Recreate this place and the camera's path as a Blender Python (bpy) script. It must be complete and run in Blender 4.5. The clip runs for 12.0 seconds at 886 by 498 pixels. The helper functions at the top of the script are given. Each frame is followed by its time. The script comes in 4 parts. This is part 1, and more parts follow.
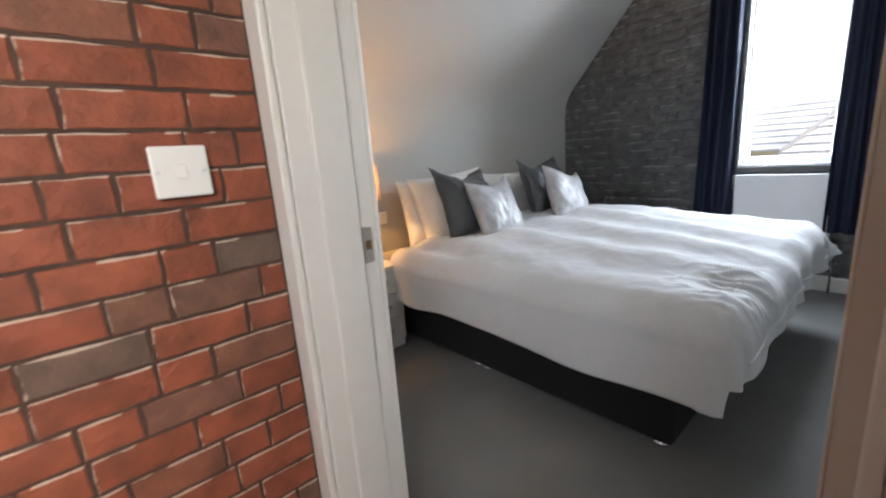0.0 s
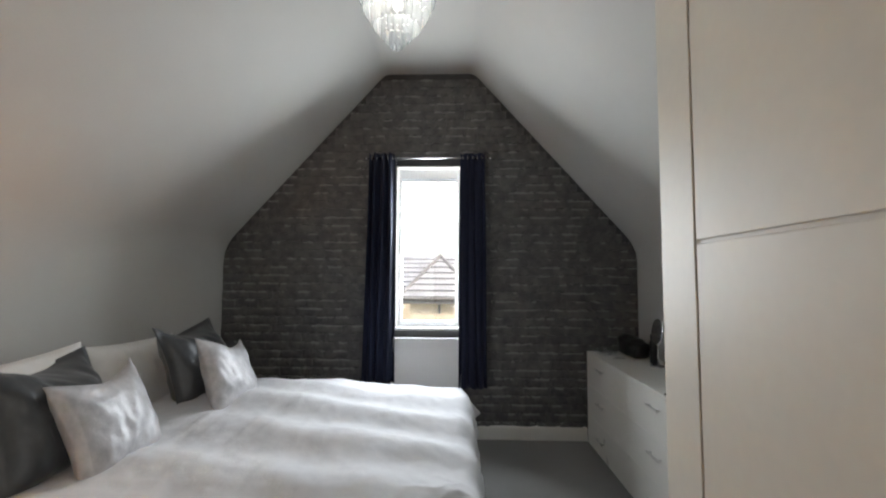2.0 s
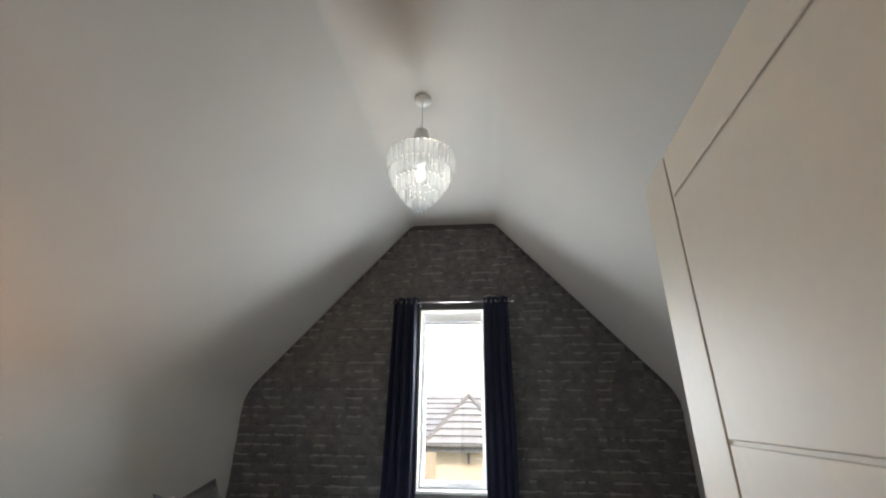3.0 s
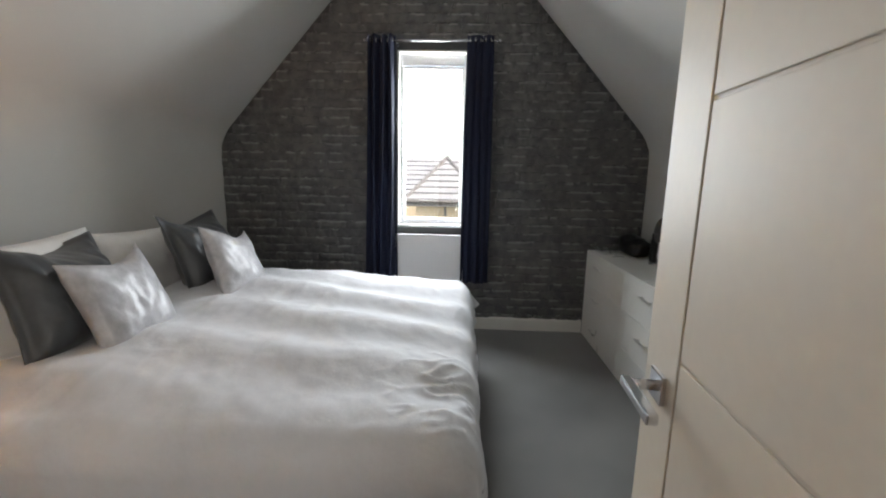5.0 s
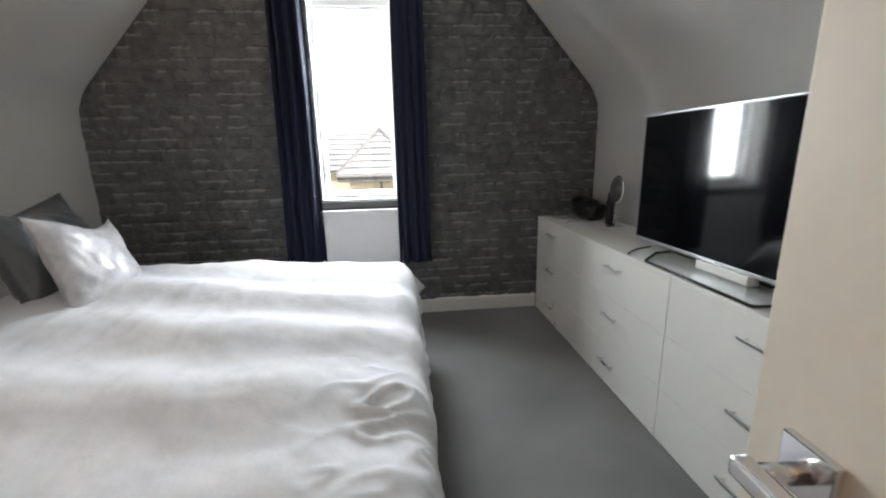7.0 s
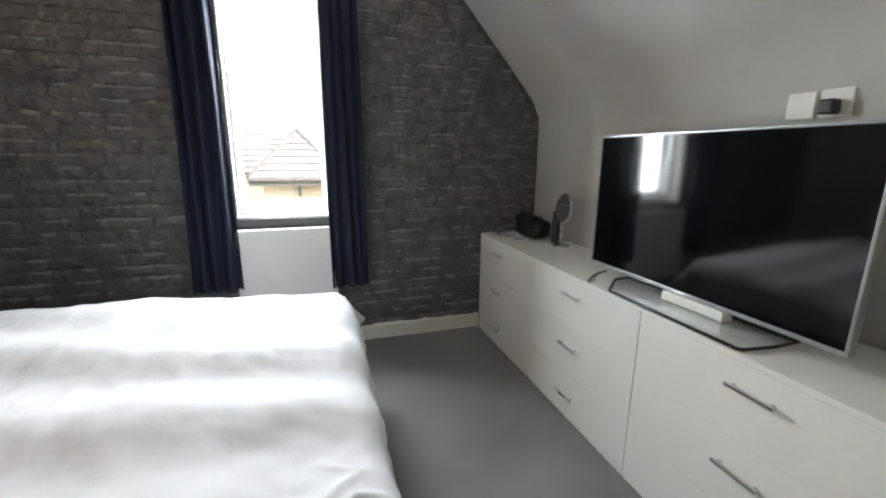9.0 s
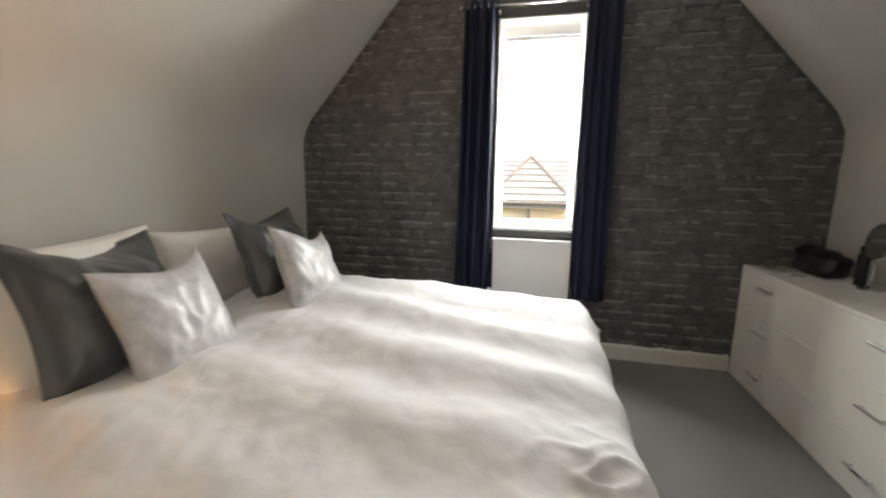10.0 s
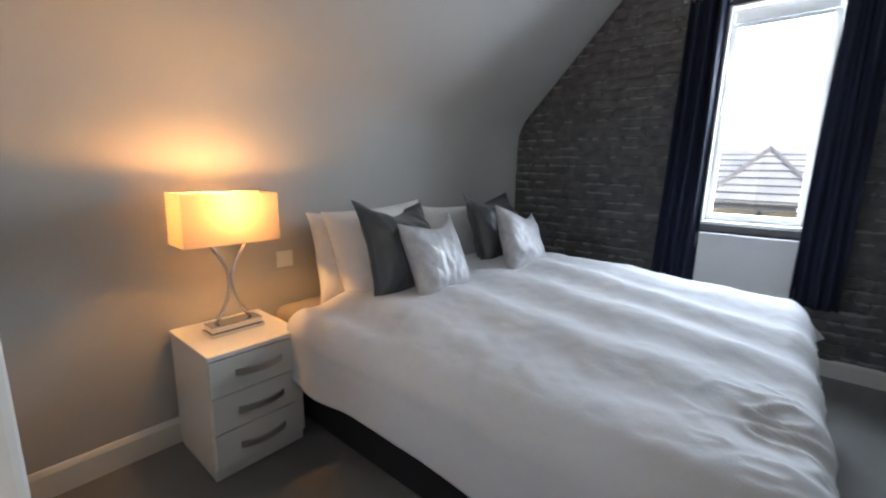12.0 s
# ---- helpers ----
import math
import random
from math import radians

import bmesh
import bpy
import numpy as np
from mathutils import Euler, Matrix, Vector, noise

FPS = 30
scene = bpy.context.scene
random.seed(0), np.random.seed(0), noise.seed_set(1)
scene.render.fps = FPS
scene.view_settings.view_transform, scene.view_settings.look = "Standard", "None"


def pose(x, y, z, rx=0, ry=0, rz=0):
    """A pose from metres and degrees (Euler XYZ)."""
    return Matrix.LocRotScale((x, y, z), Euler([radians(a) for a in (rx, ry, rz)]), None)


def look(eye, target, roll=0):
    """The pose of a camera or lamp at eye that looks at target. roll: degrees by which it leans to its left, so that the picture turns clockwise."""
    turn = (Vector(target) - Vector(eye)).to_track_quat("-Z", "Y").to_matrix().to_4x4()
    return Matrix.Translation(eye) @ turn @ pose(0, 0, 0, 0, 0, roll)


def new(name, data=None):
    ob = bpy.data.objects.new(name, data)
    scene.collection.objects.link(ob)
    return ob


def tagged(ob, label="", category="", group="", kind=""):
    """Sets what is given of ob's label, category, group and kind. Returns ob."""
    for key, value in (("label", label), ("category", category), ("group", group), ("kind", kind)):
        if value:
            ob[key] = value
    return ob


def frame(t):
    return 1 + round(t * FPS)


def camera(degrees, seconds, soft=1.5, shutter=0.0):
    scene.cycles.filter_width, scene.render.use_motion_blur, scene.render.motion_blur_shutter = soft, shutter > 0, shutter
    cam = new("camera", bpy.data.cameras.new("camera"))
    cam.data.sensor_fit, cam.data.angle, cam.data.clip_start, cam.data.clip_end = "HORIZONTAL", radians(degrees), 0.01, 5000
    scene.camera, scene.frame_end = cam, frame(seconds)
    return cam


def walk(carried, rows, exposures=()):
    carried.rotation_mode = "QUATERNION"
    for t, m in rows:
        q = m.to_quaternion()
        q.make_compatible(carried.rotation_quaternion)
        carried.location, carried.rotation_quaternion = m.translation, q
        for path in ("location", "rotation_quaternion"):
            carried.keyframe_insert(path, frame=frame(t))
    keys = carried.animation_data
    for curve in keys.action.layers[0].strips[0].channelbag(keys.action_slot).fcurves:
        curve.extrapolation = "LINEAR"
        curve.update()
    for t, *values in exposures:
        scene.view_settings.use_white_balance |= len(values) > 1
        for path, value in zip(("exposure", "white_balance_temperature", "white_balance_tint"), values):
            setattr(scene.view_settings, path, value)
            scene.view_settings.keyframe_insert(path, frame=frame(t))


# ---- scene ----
cam = camera(94.8, 12.0, 2.0, 0.15)
PATH = [
    (0, (0.232, 0.079, 1.168), (1.519, 1.548, 0.735), -4.2),
    (0.5, (0.428, 0.294, 1.303), (2.07, 1.386, 0.969), -5.9),
    (1, (0.546, 0.343, 1.321), (2.483, 0.765, 1.054), -0.0),
    (1.5, (0.587, 0.43, 1.388), (2.583, 0.521, 1.311), -0.1),
    (2.1, (0.618, 0.453, 1.441), (2.603, 0.521, 1.674), 0.2),
    (2.5, (0.572, 0.425, 1.518), (2.406, 0.605, 2.293), 0.5),
    (4.5, (0.69, 0.406, 1.423), (2.681, 0.585, 1.487), 0.9),
    (5, (0.657, 0.418, 1.355), (2.626, 0.504, 1.014), 1.1),
    (5.5, (0.596, 0.433, 1.308), (2.538, 0.383, 0.832), 1.1),
    (6, (0.592, 0.425, 1.274), (2.518, 0.236, 0.771), 3.3),
    (6.5, (0.867, 0.446, 1.279), (2.811, 0.328, 0.826), 0.7),
    (7, (1.094, 0.402, 1.275), (3.034, 0.202, 0.813), -1.3),
    (7.5, (1.383, 0.445, 1.294), (3.192, -0.253, 0.804), 0.2),
    (9.5, (1.395, 0.515, 1.344), (3.314, 0.114, 0.947), 0.6),
    (10, (1.184, 0.65, 1.294), (3.104, 1.098, 0.956), 0.8),
    (10.5, (0.96, 0.596, 1.306), (2.749, 1.404, 0.925), -1.4),
    (11, (0.721, 0.546, 1.276), (2.531, 1.268, 0.825), 0.0),
    (11.5, (0.633, 0.52, 1.258), (2.406, 1.314, 0.785), 1.6),
    (12, (0.722, 0.538, 1.265), (2.239, 1.786, 0.886), 1.4),
]
EXPOSURES = [(0, 2.5, 6100, 10), (0.5, 2.4, 6300, 10), (1, 2.1, 6400, 10), (1.5, 2.1, 6400, 10), (2.5, 2.05, 6800, 10), (4.5, 2.15, 6400, 10), (5.5, 2.25, 6900, 10), (7.2, 2.6, 6600, 10), (9.6, 2.75, 6900, 10), (10, 2.5, 7600, 10), (10.5, 2.1, 7100, 10), (11.5, 2.3, 5700, 10), (12, 2.05, 5900, 10)]
walk(cam, [(t, look(eye, target, roll)) for t, eye, target, roll in PATH], EXPOSURES)
# ---- world, sun, exposure ----
world = bpy.data.worlds.new("world")
scene.world = world
world.use_nodes = True
wn = world.node_tree
sky = wn.nodes.new("ShaderNodeTexSky")
sky.sky_type, sky.sun_disc = "NISHITA", False
sky.sun_elevation, sky.sun_rotation = radians(38), radians(200)
sky.air_density, sky.dust_density, sky.ozone_density = 1.0, 3.0, 1.0
wn.nodes["Background"].inputs["Strength"].default_value = 0.15
wn.links.new(sky.outputs[0], wn.nodes["Background"].inputs["Color"])
sun = new("sun", bpy.data.lights.new("sun", "SUN"))
sun.data.energy, sun.data.angle, sun.data.color = 1.2, radians(12), (1.0, 0.95, 0.88)
sun.matrix_world = look((-6, 9, 14), (8, 0, 0))


def bulb_light(name, place, power, colour, radius):
    ob = new(name, bpy.data.lights.new(name, "POINT"))
    ob.data.energy, ob.data.color, ob.data.shadow_soft_size = power, colour, radius
    ob.location = place
    return ob


PEND = (2.50, 0.735)
bulb_light("pendant_light", (PEND[0], PEND[1], 2.74), 1.2, (1.0, 0.93, 0.83), 0.05)
bulb_light("table_lamp_light", (1.46, 2.335, 1.095), 3.6, (1.0, 0.47, 0.13), 0.025)



def light_panel(name, eye, target, power, sx, sy, colour):
    """An added area lamp: sky's light above or in the window, out of sight from within, or hall fill."""
    ob = new(name, bpy.data.lights.new(name, "AREA"))
    ob.data.shape, ob.data.size, ob.data.size_y = "RECTANGLE", sx, sy
    ob.data.energy, ob.data.color = power, colour
    ob.matrix_world = look(eye, target)
    return ob


GX_OPENING = 4.46
light_panel("window_skylight", (6.3, 0.69, 4.2), (4.3, 0.69, 1.7), 62.0, 7.0, 2.4, (0.84, 0.92, 1.0))
# Fill lamp added to brighten the hall; its true source is unseen.
light_panel("hall_fill_light", (-0.75, -0.56, 1.78), (-0.35, 1.0, 1.75), 3.6, 0.9, 0.75, (1.0, 0.93, 0.84))
light_panel("window_daylight", (GX_OPENING, 0.69, 1.67), (0.0, 0.69, 1.70), 15.5, 0.50, 1.30, (0.87, 0.94, 1.0))

# ---- materials ----
def node_mat(name):
    m = bpy.data.materials.new(name)
    m.use_nodes = True
    return m, m.node_tree, m.node_tree.nodes["Principled BSDF"]


def rgba(c, k=1.0):
    return (c[0] * k, c[1] * k, c[2] * k, 1)


def noise_node(nt, scale, detail=4, stretch=None):
    co = nt.nodes.new("ShaderNodeTexCoord")
    n = nt.nodes.new("ShaderNodeTexNoise")
    n.inputs["Scale"].default_value, n.inputs["Detail"].default_value = scale, detail
    if stretch:
        mp = nt.nodes.new("ShaderNodeMapping")
        mp.inputs["Scale"].default_value = stretch
        nt.links.new(co.outputs["Object"], mp.inputs[0])
        nt.links.new(mp.outputs[0], n.inputs["Vector"])
    else:
        nt.links.new(co.outputs["Object"], n.inputs["Vector"])
    return n


def ramp_node(nt, src, stops):
    r = nt.nodes.new("ShaderNodeValToRGB")
    while len(r.color_ramp.elements) < len(stops):
        r.color_ramp.elements.new(0.5)
    for e, (p, c) in zip(r.color_ramp.elements, stops):
        e.position, e.color = p, c
    nt.links.new(src, r.inputs[0])
    return r


def surface(name, colour, rough=0.6, metal=0.0, coarse=2.0, fine=60.0, vary=0.08, bump=0.15, depth=0.002, stretch=None, sheen=0.0, coat=0.0):
    """Paint, cloth or metal: two scales of variation in colour and a fine relief."""
    m, nt, b = node_mat(name)
    big, small = noise_node(nt, coarse, 3), noise_node(nt, fine, 5, stretch)
    r1 = ramp_node(nt, big.outputs["Fac"], [(0.3, rgba(colour, 1 - vary)), (0.7, rgba(colour, 1 + vary))])
    r2 = ramp_node(nt, small.outputs["Fac"], [(0.3, rgba((1, 1, 1), 1 - vary)), (0.7, (1, 1, 1, 1))])
    mix = nt.nodes.new("ShaderNodeMix")
    mix.data_type, mix.blend_type = "RGBA", "MULTIPLY"
    mix.inputs[0].default_value = 1.0
    nt.links.new(r1.outputs[0], mix.inputs[6])
    nt.links.new(r2.outputs[0], mix.inputs[7])
    nt.links.new(mix.outputs[2], b.inputs["Base Color"])
    rr = nt.nodes.new("ShaderNodeMapRange")
    rr.inputs[3].default_value, rr.inputs[4].default_value = max(rough - 0.07, 0.02), min(rough + 0.07, 1)
    nt.links.new(big.outputs["Fac"], rr.inputs[0])
    nt.links.new(rr.outputs[0], b.inputs["Roughness"])
    b.inputs["Metallic"].default_value = metal
    b.inputs["Sheen Weight"].default_value = sheen
    b.inputs["Coat Weight"].default_value = coat
    if bump:
        bp = nt.nodes.new("ShaderNodeBump")
        bp.inputs["Strength"].default_value, bp.inputs["Distance"].default_value = bump, depth
        nt.links.new(small.outputs["Fac"], bp.inputs["Height"])
        nt.links.new(bp.outputs[0], b.inputs["Normal"])
    return m


def see_through(name, colour, clear, rough=0.05, kind="GLOSSY"):
    """Thin glass or lit cloth: a share of light passes, the rest is reflected or scattered."""
    m = bpy.data.materials.new(name)
    m.use_nodes = True
    nt = m.node_tree
    nt.nodes.clear()
    out, mix, tr = nt.nodes.new("ShaderNodeOutputMaterial"), nt.nodes.new("ShaderNodeMixShader"), nt.nodes.new("ShaderNodeBsdfTransparent")
    mix.inputs[0].default_value = 1 - clear
    nt.links.new(tr.outputs[0], mix.inputs[1])
    nt.links.new(mix.outputs[0], out.inputs[0])
    if kind == "GLOSSY":
        g = nt.nodes.new("ShaderNodeBsdfGlossy")
        g.inputs["Color"].default_value, g.inputs["Roughness"].default_value = rgba(colour), rough
        nt.links.new(g.outputs[0], mix.inputs[2])
    else:
        t, d, m2 = nt.nodes.new("ShaderNodeBsdfTranslucent"), nt.nodes.new("ShaderNodeBsdfDiffuse"), nt.nodes.new("ShaderNodeMixShader")
        t.inputs[0].default_value = d.inputs[0].default_value = rgba(colour)
        m2.inputs[0].default_value = 0.5
        nt.links.new(t.outputs[0], m2.inputs[1])
        nt.links.new(d.outputs[0], m2.inputs[2])
        nt.links.new(m2.outputs[0], mix.inputs[2])
    return m


def brick_material(name, stops, edge, edge_amount, rough, bump, depth, grain=70, patchy=0.0, rim_from=0.955, upright=0.8, course=0.0):
    """Each brick takes its own colour; blotches within it; a pale ragged rim along its upper and one upright edge."""
    m, nt, b = node_mat(name)
    info = nt.nodes.new("ShaderNodeObjectInfo")
    base = ramp_node(nt, info.outputs["Random"], stops)
    blot, fine = noise_node(nt, 14, 4), noise_node(nt, grain, 6)
    where = nt.nodes.new("ShaderNodeNewGeometry")
    for nz_ in (blot, fine):
        nt.links.new(where.outputs["Position"], nz_.inputs["Vector"])
    r = ramp_node(nt, blot.outputs["Fac"], [(0.3, (0.58, 0.60, 0.62, 1)), (0.72, (1.2, 1.14, 1.12, 1))])
    mul = nt.nodes.new("ShaderNodeMix")
    mul.data_type, mul.blend_type = "RGBA", "MULTIPLY"
    mul.inputs[0].default_value = 1
    nt.links.new(base.outputs[0], mul.inputs[6])
    nt.links.new(r.outputs[0], mul.inputs[7])
    co, sep = nt.nodes.new("ShaderNodeTexCoord"), nt.nodes.new("ShaderNodeSeparateXYZ")
    nt.links.new(co.outputs["Generated"], sep.inputs[0])

    def math_node(op, a, bb):
        n = nt.nodes.new("ShaderNodeMath")
        n.operation = op
        for i, v in enumerate((a, bb)):
            if isinstance(v, float):
                n.inputs[i].default_value = v
            else:
                nt.links.new(v, n.inputs[i])
        return n.outputs[0]

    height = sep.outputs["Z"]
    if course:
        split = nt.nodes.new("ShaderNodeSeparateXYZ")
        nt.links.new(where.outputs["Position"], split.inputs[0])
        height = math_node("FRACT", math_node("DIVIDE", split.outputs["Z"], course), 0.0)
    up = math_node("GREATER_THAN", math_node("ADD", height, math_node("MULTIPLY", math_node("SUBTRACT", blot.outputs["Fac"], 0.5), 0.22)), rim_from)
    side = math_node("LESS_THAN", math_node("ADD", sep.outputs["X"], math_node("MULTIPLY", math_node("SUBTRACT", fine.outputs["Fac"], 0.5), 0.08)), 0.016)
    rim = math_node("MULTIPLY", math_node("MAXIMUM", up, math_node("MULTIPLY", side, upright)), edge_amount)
    if patchy:
        spots = noise_node(nt, 7, 2)
        nt.links.new(nt.nodes.new("ShaderNodeNewGeometry").outputs["Position"], spots.inputs["Vector"])
        rim = math_node("MULTIPLY", rim, math_node("GREATER_THAN", spots.outputs["Fac"], patchy + 0.06))
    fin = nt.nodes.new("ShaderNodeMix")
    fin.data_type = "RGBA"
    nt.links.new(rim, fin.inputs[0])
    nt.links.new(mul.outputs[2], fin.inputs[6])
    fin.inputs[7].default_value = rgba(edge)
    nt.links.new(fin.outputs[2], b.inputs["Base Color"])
    b.inputs["Roughness"].default_value = rough
    bp = nt.nodes.new("ShaderNodeBump")
    bp.inputs["Strength"].default_value, bp.inputs["Distance"].default_value = bump, depth
    nt.links.new(fine.outputs["Fac"], bp.inputs["Height"])
    nt.links.new(bp.outputs[0], b.inputs["Normal"])
    return m


PAINT = surface("grey_wall_paint", (0.48, 0.473, 0.450), 0.75, vary=0.03, bump=0.10, fine=140, depth=0.001)
CEIL = surface("pale_ceiling_paint", (0.64, 0.635, 0.61), 0.75, vary=0.03, bump=0.10, fine=140, depth=0.001)
WHITE = surface("white_gloss_paint", (0.76, 0.74, 0.69), 0.32, vary=0.03, bump=0.05, fine=40, depth=0.001)
DOORW = surface("cream_door_paint", (0.70, 0.65, 0.56), 0.52, vary=0.03, bump=0.06, fine=50, depth=0.001)
# Door core darker than its faces: shade of the grooves put into colour.
GROOVE = surface("groove_shade_paint", (0.66, 0.61, 0.53), 0.5, vary=0.05)
LACQUER = surface("white_lacquer", (0.82, 0.81, 0.77), 0.30, vary=0.02, bump=0.03, fine=30, depth=0.001)
UPVC = surface("white_upvc", (0.82, 0.82, 0.82), 0.3, vary=0.02, bump=0)
ENAMEL = surface("white_radiator_enamel", (0.80, 0.80, 0.80), 0.35, vary=0.02, bump=0)
PLASTIC = surface("white_plastic", (0.80, 0.79, 0.75), 0.35, vary=0.02, bump=0)
SILL = surface("dark_grey_sill_paint", (0.10, 0.10, 0.10), 0.5, vary=0.1)
CARPET = surface("grey_carpet", (0.195, 0.190, 0.185), 0.95, coarse=1.6, fine=260, vary=0.22, bump=0.6, depth=0.006, sheen=0.25)
DUVET = surface("white_cotton", (0.68, 0.68, 0.70), 0.85, coarse=3, fine=35, vary=0.03, bump=0.25, depth=0.006, sheen=0.1)
PILLOW = surface("white_pillow_cotton", (0.76, 0.75, 0.73), 0.85, coarse=4, fine=30, vary=0.04, bump=0.25, depth=0.005)
SHEET = surface("beige_sheet", (0.42, 0.36, 0.29), 0.9, coarse=4, fine=60, vary=0.08, bump=0.3)
DARKCLOTH = surface("dark_grey_satin", (0.052, 0.055, 0.059), 0.42, coarse=5, fine=45, vary=0.15, bump=0.25, depth=0.004, sheen=0.12)
SILVER = surface("silver_satin", (0.50, 0.49, 0.50), 0.42, metal=0.10, coarse=16, fine=38, vary=0.16, bump=0.4, depth=0.005)
BASECLOTH = surface("black_bed_fabric", (0.012, 0.012, 0.014), 0.9, coarse=4, fine=200, vary=0.2, bump=0.3)
NAVY = surface("navy_curtain_cloth", (0.010, 0.015, 0.040), 0.8, coarse=4, fine=120, vary=0.15, bump=0.3, stretch=(1, 1, 0.2))
CHROME = surface("polished_chrome", (0.72, 0.72, 0.74), 0.14, metal=1.0, vary=0.04, bump=0)
SATIN = surface("satin_steel", (0.68, 0.67, 0.65), 0.30, metal=1.0, vary=0.05, bump=0)
BEZEL = surface("silver_plastic_bezel", (0.36, 0.37, 0.38), 0.32, metal=0.6, vary=0.03, bump=0)
BLACK = surface("black_plastic", (0.010, 0.010, 0.011), 0.4, vary=0.15, bump=0)
SCREEN = surface("black_glass_screen", (0.004, 0.004, 0.005), 0.06, vary=0.02, bump=0)
SCREEN.node_tree.nodes["Principled BSDF"].inputs["Specular IOR Level"].default_value = 0.5
TABLEGLASS = see_through("smoked_glass", (0.9, 0.95, 0.95), 0.82, 0.04)
PANE = see_through("window_glass", (1, 1, 1), 0.95, 0.0)
CRYSTAL = see_through("clear_crystal", (0.48, 0.51, 0.53), 0.58, 0.18, "CLOTH")
SHADE = see_through("cream_lampshade_cloth", (0.70, 0.62, 0.49), 0.05, 0.3, "CLOTH")
MIRROR = surface("mirror_silver", (0.86, 0.87, 0.87), 0.03, metal=1.0, vary=0.01, bump=0)
BRASS = surface("worn_brass", (0.30, 0.22, 0.12), 0.4, metal=1.0, vary=0.1, bump=0)
MORTAR = surface("brown_mortar", (0.075, 0.040, 0.028), 0.9, coarse=9, fine=120, vary=0.25, bump=0.4)
SLATEBED = surface("charcoal_joint", (0.085, 0.085, 0.085), 0.8, coarse=6, fine=120, vary=0.2, bump=0.3)
REDBRICK = brick_material("red_brick", [(0.0, (0.22, 0.058, 0.026, 1)), (0.35, (0.28, 0.080, 0.036, 1)), (0.66, (0.24, 0.064, 0.030, 1)), (0.76, (0.20, 0.090, 0.052, 1)), (0.88, (0.130, 0.088, 0.064, 1)), (1.0, (0.25, 0.092, 0.052, 1))], (0.62, 0.50, 0.40), 0.75, 0.72, 0.9, 0.006, 60, 0.40, 0.945)
# Charcoal bricks: highlights along their upper edges are put into the colour.
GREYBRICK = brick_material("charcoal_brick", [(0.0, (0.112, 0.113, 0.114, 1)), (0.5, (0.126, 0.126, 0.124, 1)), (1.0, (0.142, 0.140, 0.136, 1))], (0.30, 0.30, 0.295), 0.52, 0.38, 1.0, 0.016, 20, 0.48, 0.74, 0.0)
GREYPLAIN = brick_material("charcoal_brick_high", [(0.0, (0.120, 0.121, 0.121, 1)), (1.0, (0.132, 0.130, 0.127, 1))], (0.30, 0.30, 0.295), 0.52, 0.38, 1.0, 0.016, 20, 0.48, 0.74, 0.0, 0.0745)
ROOFTILE = surface("grey_roof_tile", (0.27, 0.265, 0.26), 0.85, coarse=1.5, fine=25, vary=0.2, bump=0.4, depth=0.01)
RENDER = surface("cream_house_wall", (0.62, 0.50, 0.34), 0.85, coarse=1, fine=20, vary=0.1, bump=0.3, depth=0.01)
FASCIA = surface("dark_fascia", (0.12, 0.11, 0.10), 0.6, vary=0.1)
GRASS = surface("dull_ground", (0.09, 0.10, 0.06), 0.95, coarse=0.3, fine=8, vary=0.25, bump=0.5, depth=0.03)


# ---- mesh helpers ----
def part(name, bm, material, parent=None, label="", smooth=False):
    """Links a bmesh as one mesh object under its thing."""
    me = bpy.data.meshes.new(name)
    bmesh.ops.recalc_face_normals(bm, faces=bm.faces)
    bm.to_mesh(me)
    bm.free()
    if smooth:
        me.polygons.foreach_set("use_smooth", [True] * len(me.polygons))
    me.materials.append(material)
    ob = new(name, me)
    if parent is not None:
        ob.parent = parent
    if label:
        ob["label"] = label
    return ob


def thing(name, label, category, place=None, group=""):
    ob = new(name)
    ob.empty_display_size = 0.1
    if place is not None:
        ob.matrix_world = place
    return tagged(ob, label, category, group)


def box(x0, x1, y0, y1, z0, z1, bevel=0.0, seg=2, bm=None):
    own = bm if bm is not None else bmesh.new()
    g = bmesh.ops.create_cube(own, size=1.0, matrix=Matrix.Translation(((x0 + x1) / 2, (y0 + y1) / 2, (z0 + z1) / 2)) @ Matrix.Diagonal((x1 - x0, y1 - y0, z1 - z0, 1)))
    if bevel:
        edges = {e for v in g["verts"] for e in v.link_edges}
        bmesh.ops.bevel(own, geom=list(edges), offset=bevel, segments=seg, profile=0.5, affect="EDGES", clamp_overlap=True)
    return own


def prism(pts, axis, a, b, bm=None):
    """A flat outline drawn out along an axis (0 x, 1 y, 2 z) from a to b."""
    own = bm if bm is not None else bmesh.new()

    def put(p, c):
        q = list(p)
        q.insert(axis, c)
        return own.verts.new(q)

    lo, hi = [put(p, a) for p in pts], [put(p, b) for p in pts]
    own.faces.new(lo)
    own.faces.new(hi[::-1])
    for i in range(len(pts)):
        j = (i + 1) % len(pts)
        own.faces.new((lo[i], hi[i], hi[j], lo[j]))
    return own


